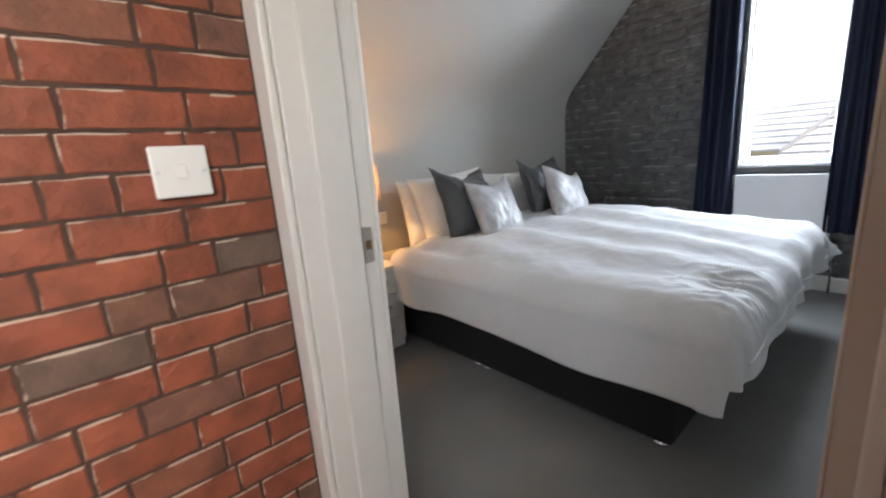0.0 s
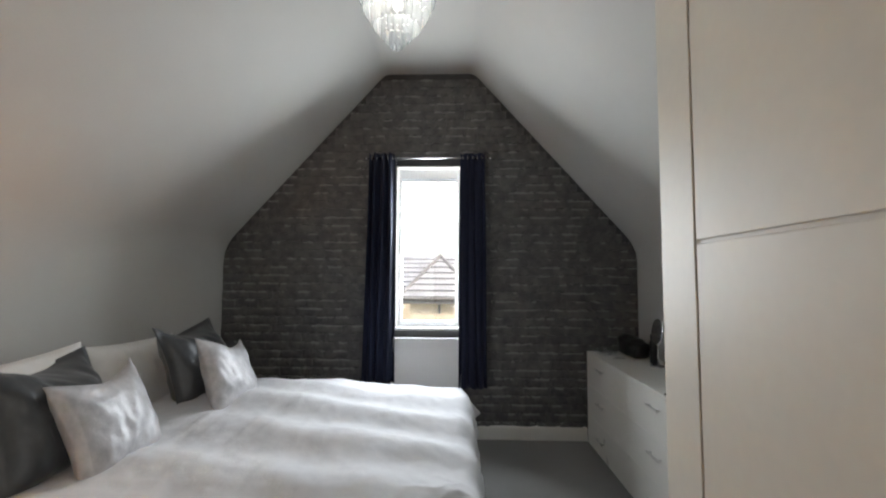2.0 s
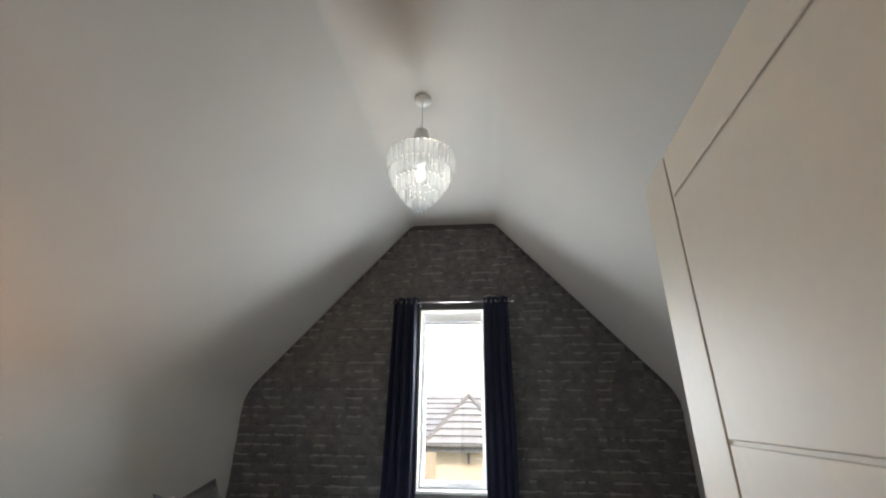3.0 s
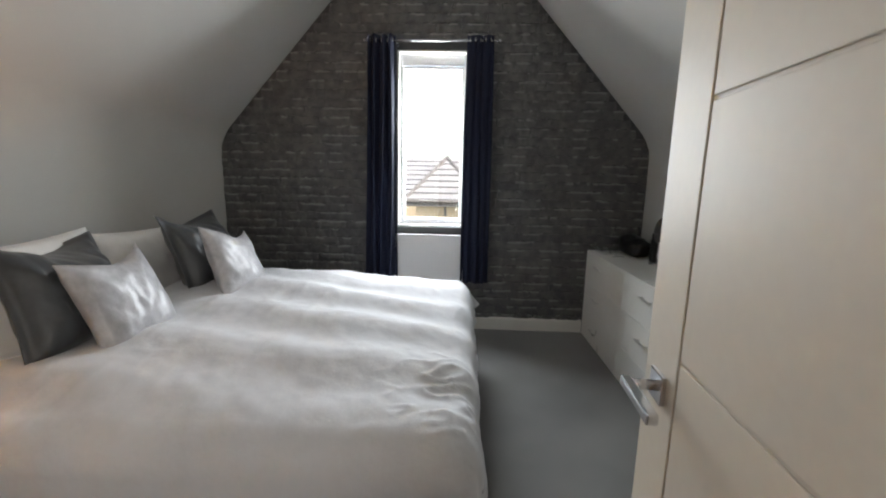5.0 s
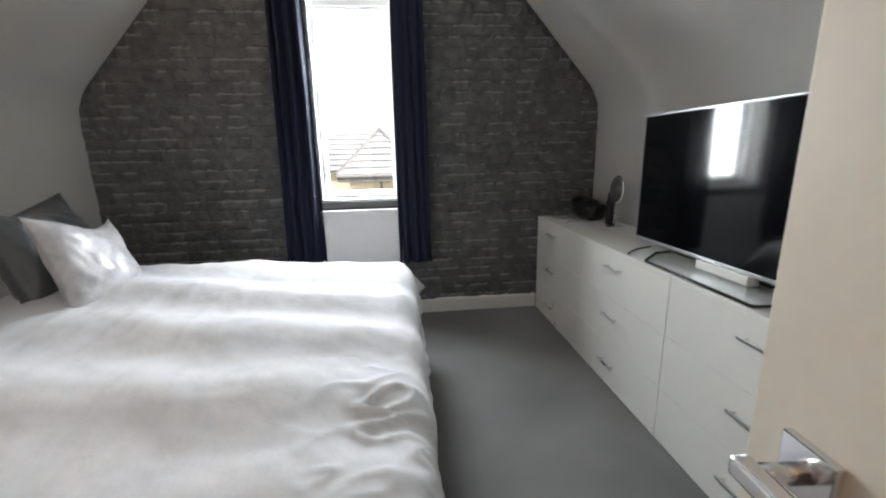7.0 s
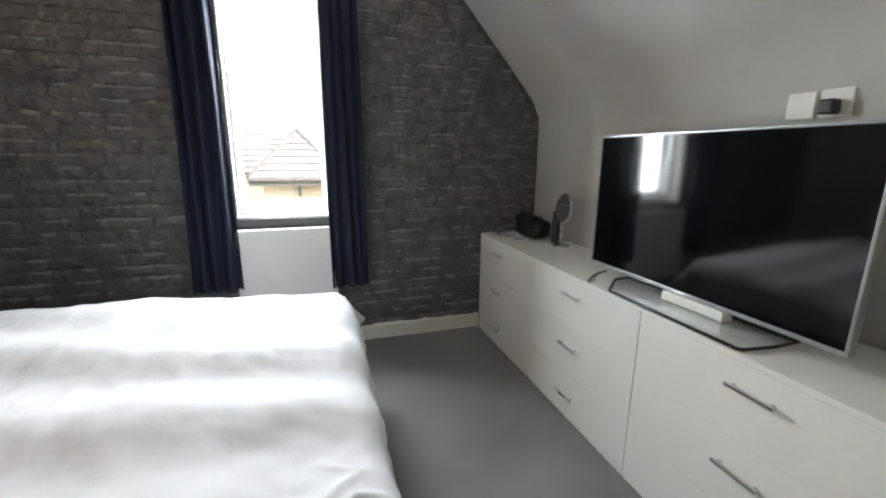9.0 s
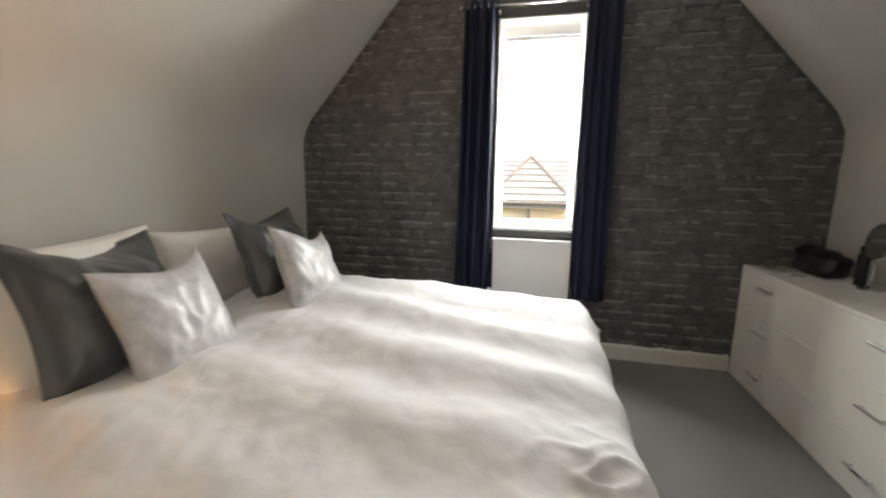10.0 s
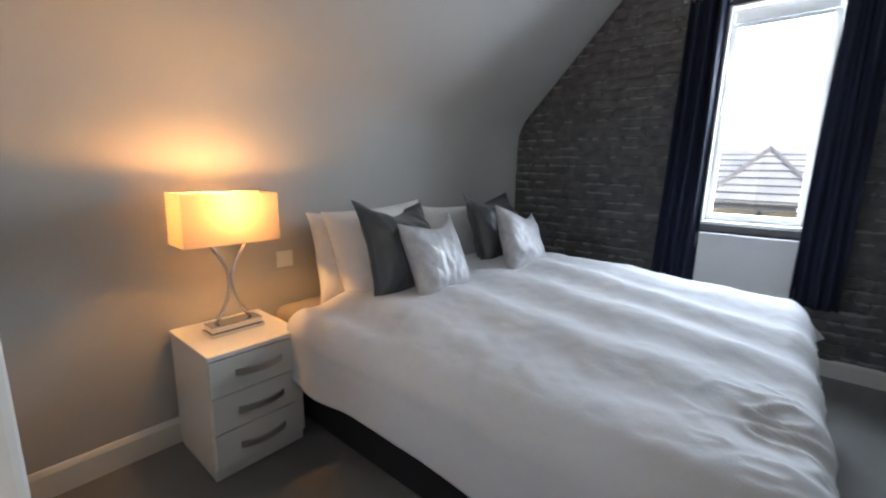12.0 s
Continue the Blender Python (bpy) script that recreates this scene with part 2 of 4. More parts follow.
def tube(points, radius, sides=10, bm=None):
    """A round bar along a line of points."""
    own = bm if bm is not None else bmesh.new()
    pts = [Vector(p) for p in points]
    rings = []
    for i, p in enumerate(pts):
        d = (pts[min(i + 1, len(pts) - 1)] - pts[max(i - 1, 0)]).normalized()
        ref = Vector((0, 0, 1)) if abs(d.z) < 0.9 else Vector((0, 1, 0))
        a = d.cross(ref).normalized()
        b = d.cross(a)
        rings.append([own.verts.new(p + radius * (math.cos(t) * a + math.sin(t) * b)) for t in [2 * math.pi * k / sides for k in range(sides)]])
    for r, s in zip(rings, rings[1:]):
        for k in range(sides):
            own.faces.new((r[k], r[(k + 1) % sides], s[(k + 1) % sides], s[k]))
    own.faces.new(rings[0])
    own.faces.new(rings[-1])
    return own


def lathe(profile, sides=32, centre=(0, 0), bm=None):
    own = bm if bm is not None else bmesh.new()
    rings = []
    for r, z in profile:
        rings.append([own.verts.new((centre[0] + r * math.cos(2 * math.pi * k / sides), centre[1] + r * math.sin(2 * math.pi * k / sides), z)) for k in range(sides)])
    for a, b in zip(rings, rings[1:]):
        for k in range(sides):
            own.faces.new((a[k], a[(k + 1) % sides], b[(k + 1) % sides], b[k]))
    own.faces.new(rings[0])
    own.faces.new(rings[-1])
    return own


def structure(ob, label="", category=""):
    return tagged(ob, label, category, kind="structure")


# ---- the room's shell ----
GX, DX = 4.25, 0.71            # gable wall, door wall (room faces)
YL, YR = 2.545, -1.15          # wall behind the bed, wall behind the drawers
KNEE, TOP = 1.667, 3.255       # where the slopes begin, flat ceiling
PL, PR = 1.095, 0.281          # edges of the flat ceiling
WY0, WY1, WZ0, WZ1 = 0.395, 0.985, 0.925, 2.40   # window opening
DY0, DY1, DZ = 0.062, 0.85, 1.995               # doorway
HX = 0.545                      # hall face of the door wall


floor = structure(part("floor", box(-2.2, GX + 0.3, YR - 0.15, YL + 0.15, -0.2, 0.0), CARPET), "plain dark grey short-pile carpet floor", "floor")
bm = bmesh.new()
prism([(YL + 0.15, 0), (YL + 0.15, KNEE), (YL, KNEE), (PL, TOP), (WY1, TOP), (WY1, 0)], 0, GX, GX + 0.3, bm)
prism([(WY0, 0), (WY0, TOP), (PR, TOP), (YR, KNEE), (YR - 0.15, KNEE), (YR - 0.15, 0)], 0, GX, GX + 0.3, bm)
prism([(WY1, 0), (WY1, WZ0), (WY0, WZ0), (WY0, 0)], 0, GX, GX + 0.3, bm)
prism([(WY1, WZ1), (WY1, TOP), (WY0, TOP), (WY0, WZ1)], 0, GX, GX + 0.3, bm)
wall_gable = structure(part("wall_gable", bm, SLATEBED), "charcoal brick-effect gable wall round the window", "wall")
bm = bmesh.new()
prism([(YL + 0.15, 0), (YL + 0.15, KNEE), (YL, KNEE), (PL, TOP), (DY1, TOP), (DY1, 0)], 0, HX, DX, bm)
prism([(DY0, 0), (DY0, TOP), (PR, TOP), (YR, KNEE), (YR - 0.15, KNEE), (YR - 0.15, 0)], 0, HX, DX, bm)
prism([(DY1, DZ), (DY1, TOP), (PR, TOP), (DY0, TOP), (DY0, DZ)], 0, HX, DX, bm)
wall_door = structure(part("wall_door", bm, PAINT), "plain grey painted wall with the doorway", "wall")
wall_bed = structure(part("wall_bed", box(DX, GX, YL, YL + 0.15, 0, KNEE - 0.25), PAINT), "plain grey painted low wall behind the bed", "wall")
wall_drawers = structure(part("wall_drawers", box(DX, GX, YR - 0.15, YR, 0, KNEE - 0.25), PAINT), "plain grey painted low wall behind the drawers", "wall")
def eased(points, cuts, steps=6):
    """A line of points with its inner corners rounded."""
    out = [Vector(points[0])]
    for a, b, c, cut in zip(points, points[1:], points[2:], cuts):
        a, b, c = Vector(a), Vector(b), Vector(c)
        p, q = b + (a - b).normalized() * cut, b + (c - b).normalized() * cut
        for k in range(steps + 1):
            t = k / steps
            out.append(p.lerp(b, t).lerp(b.lerp(q, t), t))
    return out + [Vector(points[-1])]


bm = bmesh.new()
line = eased([(YL, KNEE - 0.25), (YL, KNEE), (PL, TOP), (PR, TOP), (YR, KNEE), (YR, KNEE - 0.25)], (0.15, 0.05, 0.05, 0.15), 10)
near_, far_ = ([bm.verts.new((x, p.x, p.y)) for p in line] for x in (DX, GX))
for i in range(len(line) - 1):
    bm.faces.new((near_[i], near_[i + 1], far_[i + 1], far_[i]))
ceiling = structure(part("ceiling", bm, PAINT, smooth=True), "smooth pale grey sloping attic ceiling with a flat top", "ceiling")

structure(part("roof_outer", prism([(YL + 0.4, KNEE - 0.3), (PL + 0.1, TOP + 0.25), (PR - 0.1, TOP + 0.25), (YR - 0.4, KNEE - 0.3), (YR - 0.4, KNEE - 0.35), (PR - 0.1, TOP + 0.2), (PL + 0.1, TOP + 0.2), (YL + 0.4, KNEE - 0.35)], 0, HX - 0.1, GX + 0.4), FASCIA), "plain outer roof shell over the attic", "roof")

# hall outside the door
HY = 0.92
wall_hall = structure(part("wall_hall", box(-2.2, HX, HY, HY + 0.12, 0, 2.4), MORTAR), "red and brown brick hall wall", "wall")
# Wall out of view; its opening is added to let the hall fill through.
bm = bmesh.new()
box(-2.2, -1.25, -0.55, -0.45, 0, 2.4, bm=bm)
box(-0.25, HX, -0.55, -0.45, 0, 2.4, bm=bm)
box(-1.25, -0.25, -0.55, -0.45, 0, 1.35, bm=bm)
box(-1.25, -0.25, -0.55, -0.45, 2.15, 2.4, bm=bm)
structure(part("wall_hall_opposite", bm, PAINT), "plain grey painted hall wall, unseen, with an added light opening", "wall")
structure(part("wall_hall_end", box(-2.3, -2.2, -0.55, HY + 0.12, 0, 2.4), PAINT), "plain grey hall end wall", "wall")
structure(part("ceiling_hall", box(-2.3, HX, -0.55, HY + 0.12, 2.4, 2.5), CEIL), "plain pale hall ceiling", "ceiling")

# skirting
def skirting(name, b):
    return structure(part(name, b, WHITE), "white painted skirting board", "skirting")


def skirt_profile(off, s):
    return [(off, 0.0), (off + s * 0.018, 0.0), (off + s * 0.018, 0.098), (off + s * 0.012, 0.112), (off + s * 0.006, 0.120), (off, 0.120)]


skirting("baseboard", prism([(a, b) for a, b in skirt_profile(YL - 0.0005, -1)], 0, DX + 0.02, GX - 0.019))
skirting("baseboard", prism([(a, b) for a, b in skirt_profile(GX - 0.0005, -1)], 1, -0.69, YL - 0.001))
skirting("baseboard", prism([(a, b) for a, b in skirt_profile(DX + 0.0005, 1)], 1, DY1 + 0.075, YL - 0.02))

# door lining, stops, architraves
frame_parts = structure(new("door_frame"), "white painted door lining with stops and architraves", "door frame")
part("lining", box(HX - 0.002, DX + 0.002, DY1 - 0.001, DY1 + 0.03, 0, DZ + 0.03, 0.002), WHITE, frame_parts)
part("lining", box(HX - 0.002, DX + 0.002, DY0 - 0.03, DY0 + 0.001, 0, DZ + 0.03, 0.002), WHITE, frame_parts)
part("lining_head", box(HX - 0.002, DX + 0.002, DY0 + 0.002, DY1 - 0.002, DZ - 0.001, DZ + 0.03, 0.002), WHITE, frame_parts)
part("door_stop", box(HX + 0.045, DX - 0.042, DY1 - 0.014, DY1 - 0.002, 0, DZ - 0.014, 0.002), WHITE, frame_parts)
part("door_stop", box(HX + 0.045, DX - 0.042, DY0 + 0.002, DY0 + 0.014, 0, DZ - 0.014, 0.002), WHITE, frame_parts)
for xa, xb in ((HX - 0.020, HX - 0.003), (DX + 0.003, DX + 0.020)):
    part("architrave", box(xa, xb, DY1 + 0.004, DY1 + 0.07, 0, DZ + 0.005, 0.005), WHITE, frame_parts)
    part("architrave", box(xa, xb, DY0 - 0.07, DY0 - 0.004, 0, DZ + 0.005, 0.005), WHITE, frame_parts)
    part("architrave_head", box(xa, xb, DY0 - 0.07, DY1 + 0.07, DZ + 0.0055, DZ + 0.075, 0.005), WHITE, frame_parts)
keep = part("strike_plate", box(DX - 0.033, DX - 0.010, DY1 - 0.004, DY1 - 0.0015, 0.955, 1.035, 0.001), SATIN, frame_parts, "worn steel strike plate")
part("latch_hole", box(DX - 0.029, DX - 0.015, DY1 - 0.0055, DY1 - 0.0042, 0.985, 1.005), BRASS, keep, "dark latch hole")
for z in (0.25, 0.99, 1.72):
    part("hinge_leaf", box(DX - 0.034, DX - 0.003, DY0 + 0.0015, DY0 + 0.004, z, z + 0.1, 0.001), SATIN, frame_parts, "steel hinge leaf")

# ---- the open door ----
LEAF, THICK, OPEN = 0.725, 0.035, 94.5
door = structure(new("door_1"), "cream panelled door standing open, with a chrome lever handle", "door")
door.matrix_world = pose(DX, DY0 + 0.003, 0.006, 0, 0, -OPEN)
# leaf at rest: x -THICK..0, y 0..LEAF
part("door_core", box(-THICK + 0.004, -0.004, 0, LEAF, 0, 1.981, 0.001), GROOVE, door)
rows_z = [0.0, 0.235, 0.648, 1.058, 1.473, 1.887, 1.981]
gap = 0.0032
for face in (0, 1):
    xa, xb = ((-THICK, -THICK + 0.0038), (-0.0038, 0.0))[face]
    part("stile", box(xa, xb, 0, 0.115 - gap, 0, 1.981, 0.002), DOORW, door)
    part("stile", box(xa, xb, LEAF - 0.132 + gap, LEAF, 0, 1.981, 0.002), DOORW, door)
    for a, b in zip(rows_z, rows_z[1:]):
        part("door_panel", box(xa, xb, 0.115 + gap, LEAF - 0.132 - gap, a + (gap if a else 0), b - (gap if b < 1.98 else 0), 0.002), DOORW, door)
for s in (-1, 1):
    xs = -THICK if s < 0 else 0.0
    hy, hz = LEAF - 0.072, 0.985
    hnd = part("lever_handle", box(min(xs, xs + s * 0.009), max(xs, xs + s * 0.009), hy - 0.027, hy + 0.027, hz - 0.027, hz + 0.027, 0.002), CHROME, door, "chrome lever handle on a square rose")
    part("neck", tube([(xs + s * 0.008, hy, hz), (xs + s * 0.058, hy, hz)], 0.010, 14), CHROME, hnd, smooth=True)
    part("lever", box(min(xs + s * 0.046, xs + s * 0.066), max(xs + s * 0.046, xs + s * 0.066), hy - 0.120, hy + 0.016, hz - 0.010, hz + 0.010, 0.004, 3), CHROME, hnd)
part("latch_plate", box(-0.028, -0.008, LEAF - 0.0005, LEAF + 0.002, 0.93, 1.03), SATIN, door)

# ---- window ----
window = structure(new("window_1"), "white upvc casement window with a clear pane and overcast sky outside", "window")
wx0, wx1 = GX + 0.09, GX + 0.15
part("reveal", box(GX + 0.002, wx0, WY1 - 0.012, WY1 - 0.001, WZ0, WZ1), WHITE, window)
part("reveal", box(GX + 0.002, wx0, WY0 + 0.001, WY0 + 0.012, WZ0, WZ1), WHITE, window)
part("reveal_head", box(GX + 0.002, wx0, WY0 + 0.013, WY1 - 0.013, WZ1 - 0.012, WZ1 - 0.001), WHITE, window)


def ring(bmk, x0, x1, y0, y1, z0, z1, w, bev=0.004):
    box(x0, x1, y0, y0 + w, z0, z1, bev, bm=bmk)
    box(x0, x1, y1 - w, y1, z0, z1, bev, bm=bmk)
    box(x0, x1, y0 + w + 0.0005, y1 - w - 0.0005, z0, z0 + w, bev, bm=bmk)
    box(x0, x1, y0 + w + 0.0005, y1 - w - 0.0005, z1 - w, z1, bev, bm=bmk)
    return bmk


part("window_frame", ring(bmesh.new(), wx0, wx1, WY0 + 0.002, WY1 - 0.002, WZ0 + 0.025, WZ1 - 0.002, 0.026), UPVC, window)
sash = part("sash", ring(bmesh.new(), wx0 - 0.012, wx1 - 0.02, WY0 + 0.022, WY1 - 0.022, WZ0 + 0.048, WZ1 - 0.105, 0.028), UPVC, window)
pane = part("pane", box(wx0 + 0.02, wx0 + 0.026, WY0 + 0.047, WY1 - 0.047, WZ0 + 0.073, WZ1 - 0.131), PANE, window)
pane.visible_shadow = False
part("vent_cover", box(wx0 - 0.016, wx0 - 0.001, WY0 + 0.030, WY1 - 0.030, WZ1 - 0.103, WZ1 - 0.029, 0.006, 3), UPVC, window, "white trickle vent along the head")
part("window_handle", box(wx0 - 0.032, wx0 - 0.012, WY1 - 0.046, WY1 - 0.030, 1.60, 1.71, 0.004), UPVC, window, "white casement handle")
part("window_sill", box(GX - 0.012, wx0, WY0 + 0.002, WY1 - 0.002, WZ0 + 0.001, WZ0 + 0.024, 0.006, 3), UPVC, window, "white window board")
part("sill_front", box(GX - 0.016, GX - 0.004, WY0 - 0.01, WY1 + 0.01, WZ0 - 0.045, WZ0, 0.003), SILL, window, "dark grey strip under the sill")

# ---- radiator ----
rad = thing("radiator", "white panel radiator under the window behind the bed", "radiator", pose(GX - 0.03, 0.69, 0.27))
RH, RW = 0.60, 0.60
bm = bmesh.new()
prof = []
n = 21
for i in range(n):
    y0 = -RW / 2 + RW * i / n
    prof += [(-0.075, y0), (-0.075, y0 + 0.022), (-0.0745, y0 + 0.026), (-0.0745, y0 + RW / n - 0.004)]
prof += [(-0.075, RW / 2), (-0.062, RW / 2), (-0.062, -RW / 2)]
prism(prof, 2, 0.0, RH, bm)
part("front_panel", bm, ENAMEL, rad)
part("back_panel", box(-0.020, -0.008, -RW / 2, RW / 2, 0, RH, 0.003), ENAMEL, rad)
bm = bmesh.new()
for i in range(24):
    y0 = -RW / 2 + 0.012 + (RW - 0.02) * i / 24
    box(-0.060, -0.021, y0, y0 + 0.010, RH - 0.008, RH + 0.002, bm=bm)
part("top_grille", bm, ENAMEL, rad)
for s in (-1, 1):
    part("side_cover", box(-0.076, -0.010, s * (RW / 2 + 0.004) - 0.003, s * (RW / 2 + 0.004) + 0.003, 0, RH + 0.003, 0.001), ENAMEL, rad)
    part("pipe", tube([(-0.04, s * (RW / 2 + 0.04), -0.27), (-0.04, s * (RW / 2 + 0.04), 0.04), (-0.04, s * RW / 2, 0.04)], 0.0075), CHROME, rad, smooth=True)
part("valve", lathe([(0.012, 0.03), (0.018, 0.035), (0.018, 0.085), (0.012, 0.10)], 16, (-0.04, -(RW / 2 + 0.04))), PLASTIC, rad, "white thermostatic valve", smooth=True)
for s in (-1, 1):
    part("bracket", box(-0.009, 0.0295, s * 0.22 - 0.015, s * 0.22 + 0.015, 0.45, 0.55), ENAMEL, rad)

# ---- curtain pole and curtains ----
POLEX, POLEZ = GX - 0.125, 2.435
pole = thing("curtain_pole", "slim chrome curtain pole on two brackets", "curtain pole", pose(POLEX, 0.69, POLEZ))
part("rod", tube([(0, -0.53, 0), (0, 0.53, 0)], 0.008, 12), CHROME, pole, smooth=True)
for s in (-1, 1):
    part("finial", lathe([(0.003, -0.014), (0.011, -0.009), (0.014, 0), (0.011, 0.009), (0.003, 0.014)], 14), CHROME, pole, smooth=True).matrix_local = pose(0, s * 0.54, 0, 90)
    part("bracket", tube([(0, s * 0.30, 0), (0.125, s * 0.30, 0)], 0.006), CHROME, pole, smooth=True)
    part("bracket_plate", lathe([(0.018, 0), (0.018, 0.004)], 16), CHROME, pole).matrix_local = pose(0.1245, s * 0.30, 0, 0, -90)


def curtain(y0, y1, ztop, zbot, lean, seed):
    """A hanging cloth in deep pleats with eyelets on the pole."""
    cur = thing("curtain", "dark navy blue pleated eyelet curtain drawn aside", "curtain", pose(POLEX, 0, 0), "navy curtains")
    bmk = bmesh.new()
    nu, nv, folds = 96, 44, 3.6
    grid = []
    for j in range(nv + 1):
        v = j / nv
        z = ztop + (zbot - ztop) * v
        row = []
        for i in range(nu + 1):
            u = i / nu
            flare = 1 + 0.20 * v
            yc = (y0 + y1) / 2 + lean * v
            y = yc + (u - 0.5) * (y1 - y0) * flare + 0.006 * math.sin(3 * v + 9 * u + seed)
            amp = 0.021 + 0.008 * math.sin(2.2 * v + seed)
            x = amp * math.sin(2 * math.pi * folds * u + 0.7 * math.sin(2.5 * v + seed)) + 0.012 * noise.noise(Vector((u * 6, v * 3, seed)))
            row.append(bmk.verts.new((x, y, z + 0.004 * math.sin(12 * u))))
        grid.append(row)
    for a, b in zip(grid, grid[1:]):
        for i in range(nu):
            bmk.faces.new((a[i], a[i + 1], b[i + 1], b[i]))
    cloth = part("cloth", bmk, NAVY, cur, smooth=True)
    sol = cloth.modifiers.new("thickness", "SOLIDIFY")
    sol.thickness = 0.004
    for k in range(5):
        yk = y0 + (y1 - y0) * (0.1 + 0.2 * k)
        part("eyelet", lathe([(0.013, -0.002), (0.022, -0.002), (0.022, 0.002), (0.013, 0.002), (0.013, -0.002)], 16), CHROME, cur).matrix_local = pose(0, yk, POLEZ, 90, 0, 0)
    return cur


curtain(0.975, 1.205, 2.475, 0.50, 0.015, 1.0)
curtain(0.200, 0.405, 2.475, 0.46, -0.005, 4.0)

# ---- bed ----
bed = thing("bed", "wide divan bed with a black fabric base and chrome feet", "bed", pose(2.615, 1.53, 0))
BX, BY0, BY1 = 0.90, -0.985, 0.985
part("divan_base", box(-BX, -0.003, BY0, BY1, 0.035, 0.335, 0.02, 3), BASECLOTH, bed, "black fabric divan half")
part("divan_base", box(0.003, BX, BY0, BY1, 0.035, 0.335, 0.02, 3), BASECLOTH, bed, "black fabric divan half")
part("mattress", box(-BX + 0.01, BX - 0.01, BY0 + 0.01, BY1 - 0.01, 0.337, 0.555, 0.05, 4), SHEET, bed, "mattress in a beige fitted sheet", smooth=True)
for x in (-BX + 0.06, -0.05, 0.05, BX - 0.06):
    for y in (BY0 + 0.06, -0.02, 0.06, BY1 - 0.06):
        part("bed_foot", lathe([(0.030, 0.0), (0.034, 0.004), (0.034, 0.014), (0.016, 0.020), (0.014, 0.036)], 18, (x, y)), CHROME, bed, smooth=True)

# duvet draped over the bed
DX0, DX1, DYF, DYH, DTOP, RAD = 1.73, 3.44, 0.46, 2.12, 0.635, 0.125


def duvet_mesh():
    bmk = bmesh.new()
    over, foot = 0.125 * 1.57 + 0.185, 0.125 * 1.57 + 0.095
    nx, ny = 230, 210
    grid = []
    for j in range(ny + 1):
        row = []
        t = DYF - foot + (DYH + 0.14 - DYF + foot) * j / ny
        for i in range(nx + 1):
            s = DX0 - over + (DX1 - DX0 + 2 * over) * i / nx
            cx, cy = min(max(s, DX0), DX1), min(max(t, DYF), DYH)
            ex, ey = s - cx, t - cy
            e = math.hypot(ex, ey)
            ux, uy = (ex / e, ey / e) if e > 1e-6 else (0.0, 0.0)
            corner = abs(ux * uy) * 2
            e = max(abs(ex), abs(ey)) * (1 + 0.08 * corner * (1 if ex < 0 else 0.4))
            if t > DYH:
                e = min(e, 0.17 + abs(ex) * 1.0)
            if e < RAD * 1.5708:
                a = e / RAD
                out, down, nz = RAD * math.sin(a), RAD * (1 - math.cos(a)), math.cos(a)
            else:
                d = e - RAD * 1.5708
                out, down, nz = RAD + 0.10 * d * (1 - 0.3 * corner), RAD + d * (1 - 0.02 * corner), 0.0
            p = Vector((cx + ux * out, cy + uy * out, DTOP + 0.075 * (cx - DX0) / (DX1 - DX0) * min((cy - DYF) / 0.8, 1) - down))
            inside = min(min(s - DX0, DX1 - s), min(t - DYF, DYH - t))
            puff = 0.03 * min(max(inside, 0) / 0.35, 1)
            q = Vector((s, t, 0))
            # broad billows across the bed, a few sharp creases toward the near foot corner
            wave = 0.011 * (1 + noise.noise(q * 0.9)) * math.sin(2 * math.pi * (s + 0.10 * math.sin(2.1 * t)) / 0.36 + 0.6) + 0.026 * noise.noise(q * 1.6)
            crease = max(0.0, 1 - math.hypot((s - 1.98) / 0.36, (t - 0.42) / 0.28))
            rid = 1 - abs(noise.noise(Vector(((s * 0.9 + t * 0.45) * 12.0 + 0.5 * noise.noise(q * 9), (t - s) * 4.0, 3.0)))) * 2.2
            wrinkle = 0.007 * noise.noise(q * 6.0) + 0.0030 * noise.noise(q * 17.0) + 0.017 * min(crease * 1.6, 1) * max(rid, 0) ** 4
            soft = 0.004 * (1 - abs(noise.noise(Vector((s * 2.5, t * 7, 8.0)))) * 2)
            h = wave + wrinkle + puff + soft
            hang = max(0.0, e - RAD * 1.2)
            fold = 0.012 * min(hang / 0.2, 1) * (math.sin((s * uy * uy + t * ux * ux) * 8 + 1.3 * math.sin(t * 4 + s * 3)) + 0.7 * noise.noise(q * 4))
            n = Vector((ux * (1 - nz), uy * (1 - nz), nz))
            p += n * (h * (0.35 + 0.65 * nz) + fold)
            if hang > 0:
                gather = min(hang / 0.15, 1) * max(0.0, -uy)
                p.y += 0.020 * gather * math.sin(s * 21 + 2.2 * math.sin(s * 5)) * min(max((s - 2.1) / 0.7, 0), 1)
                if ex > 0 > ey:
                    p += Vector((0.05, -0.05, 0.05)) * corner * min(hang / 0.15, 1)
                p.z += 0.028 * min(hang / 0.2, 1) * noise.noise(Vector((s * 2.6, t * 2.6, 5.0)))
            row.append(bmk.verts.new(p))
        grid.append(row)
    for a, b in zip(grid, grid[1:]):
        for i in range(nx):
            bmk.faces.new((a[i], a[i + 1], b[i + 1], b[i]))
    seam = [v.co.copy() for v in grid[6][30:-30]]
    return bmk, seam


cover, seam_line = duvet_mesh()
duvet = tagged(part("duvet", cover, DUVET, smooth=True), "plump white cotton duvet draped over the bed, creased at one corner", "duvet")
sol = duvet.modifiers.new("thickness", "SOLIDIFY")
sol.thickness, sol.offset = 0.022, -1
part("piped_seam", tube(seam_line, 0.005, 6), DUVET, duvet, "piped seam along the foot of the duvet", smooth=True)


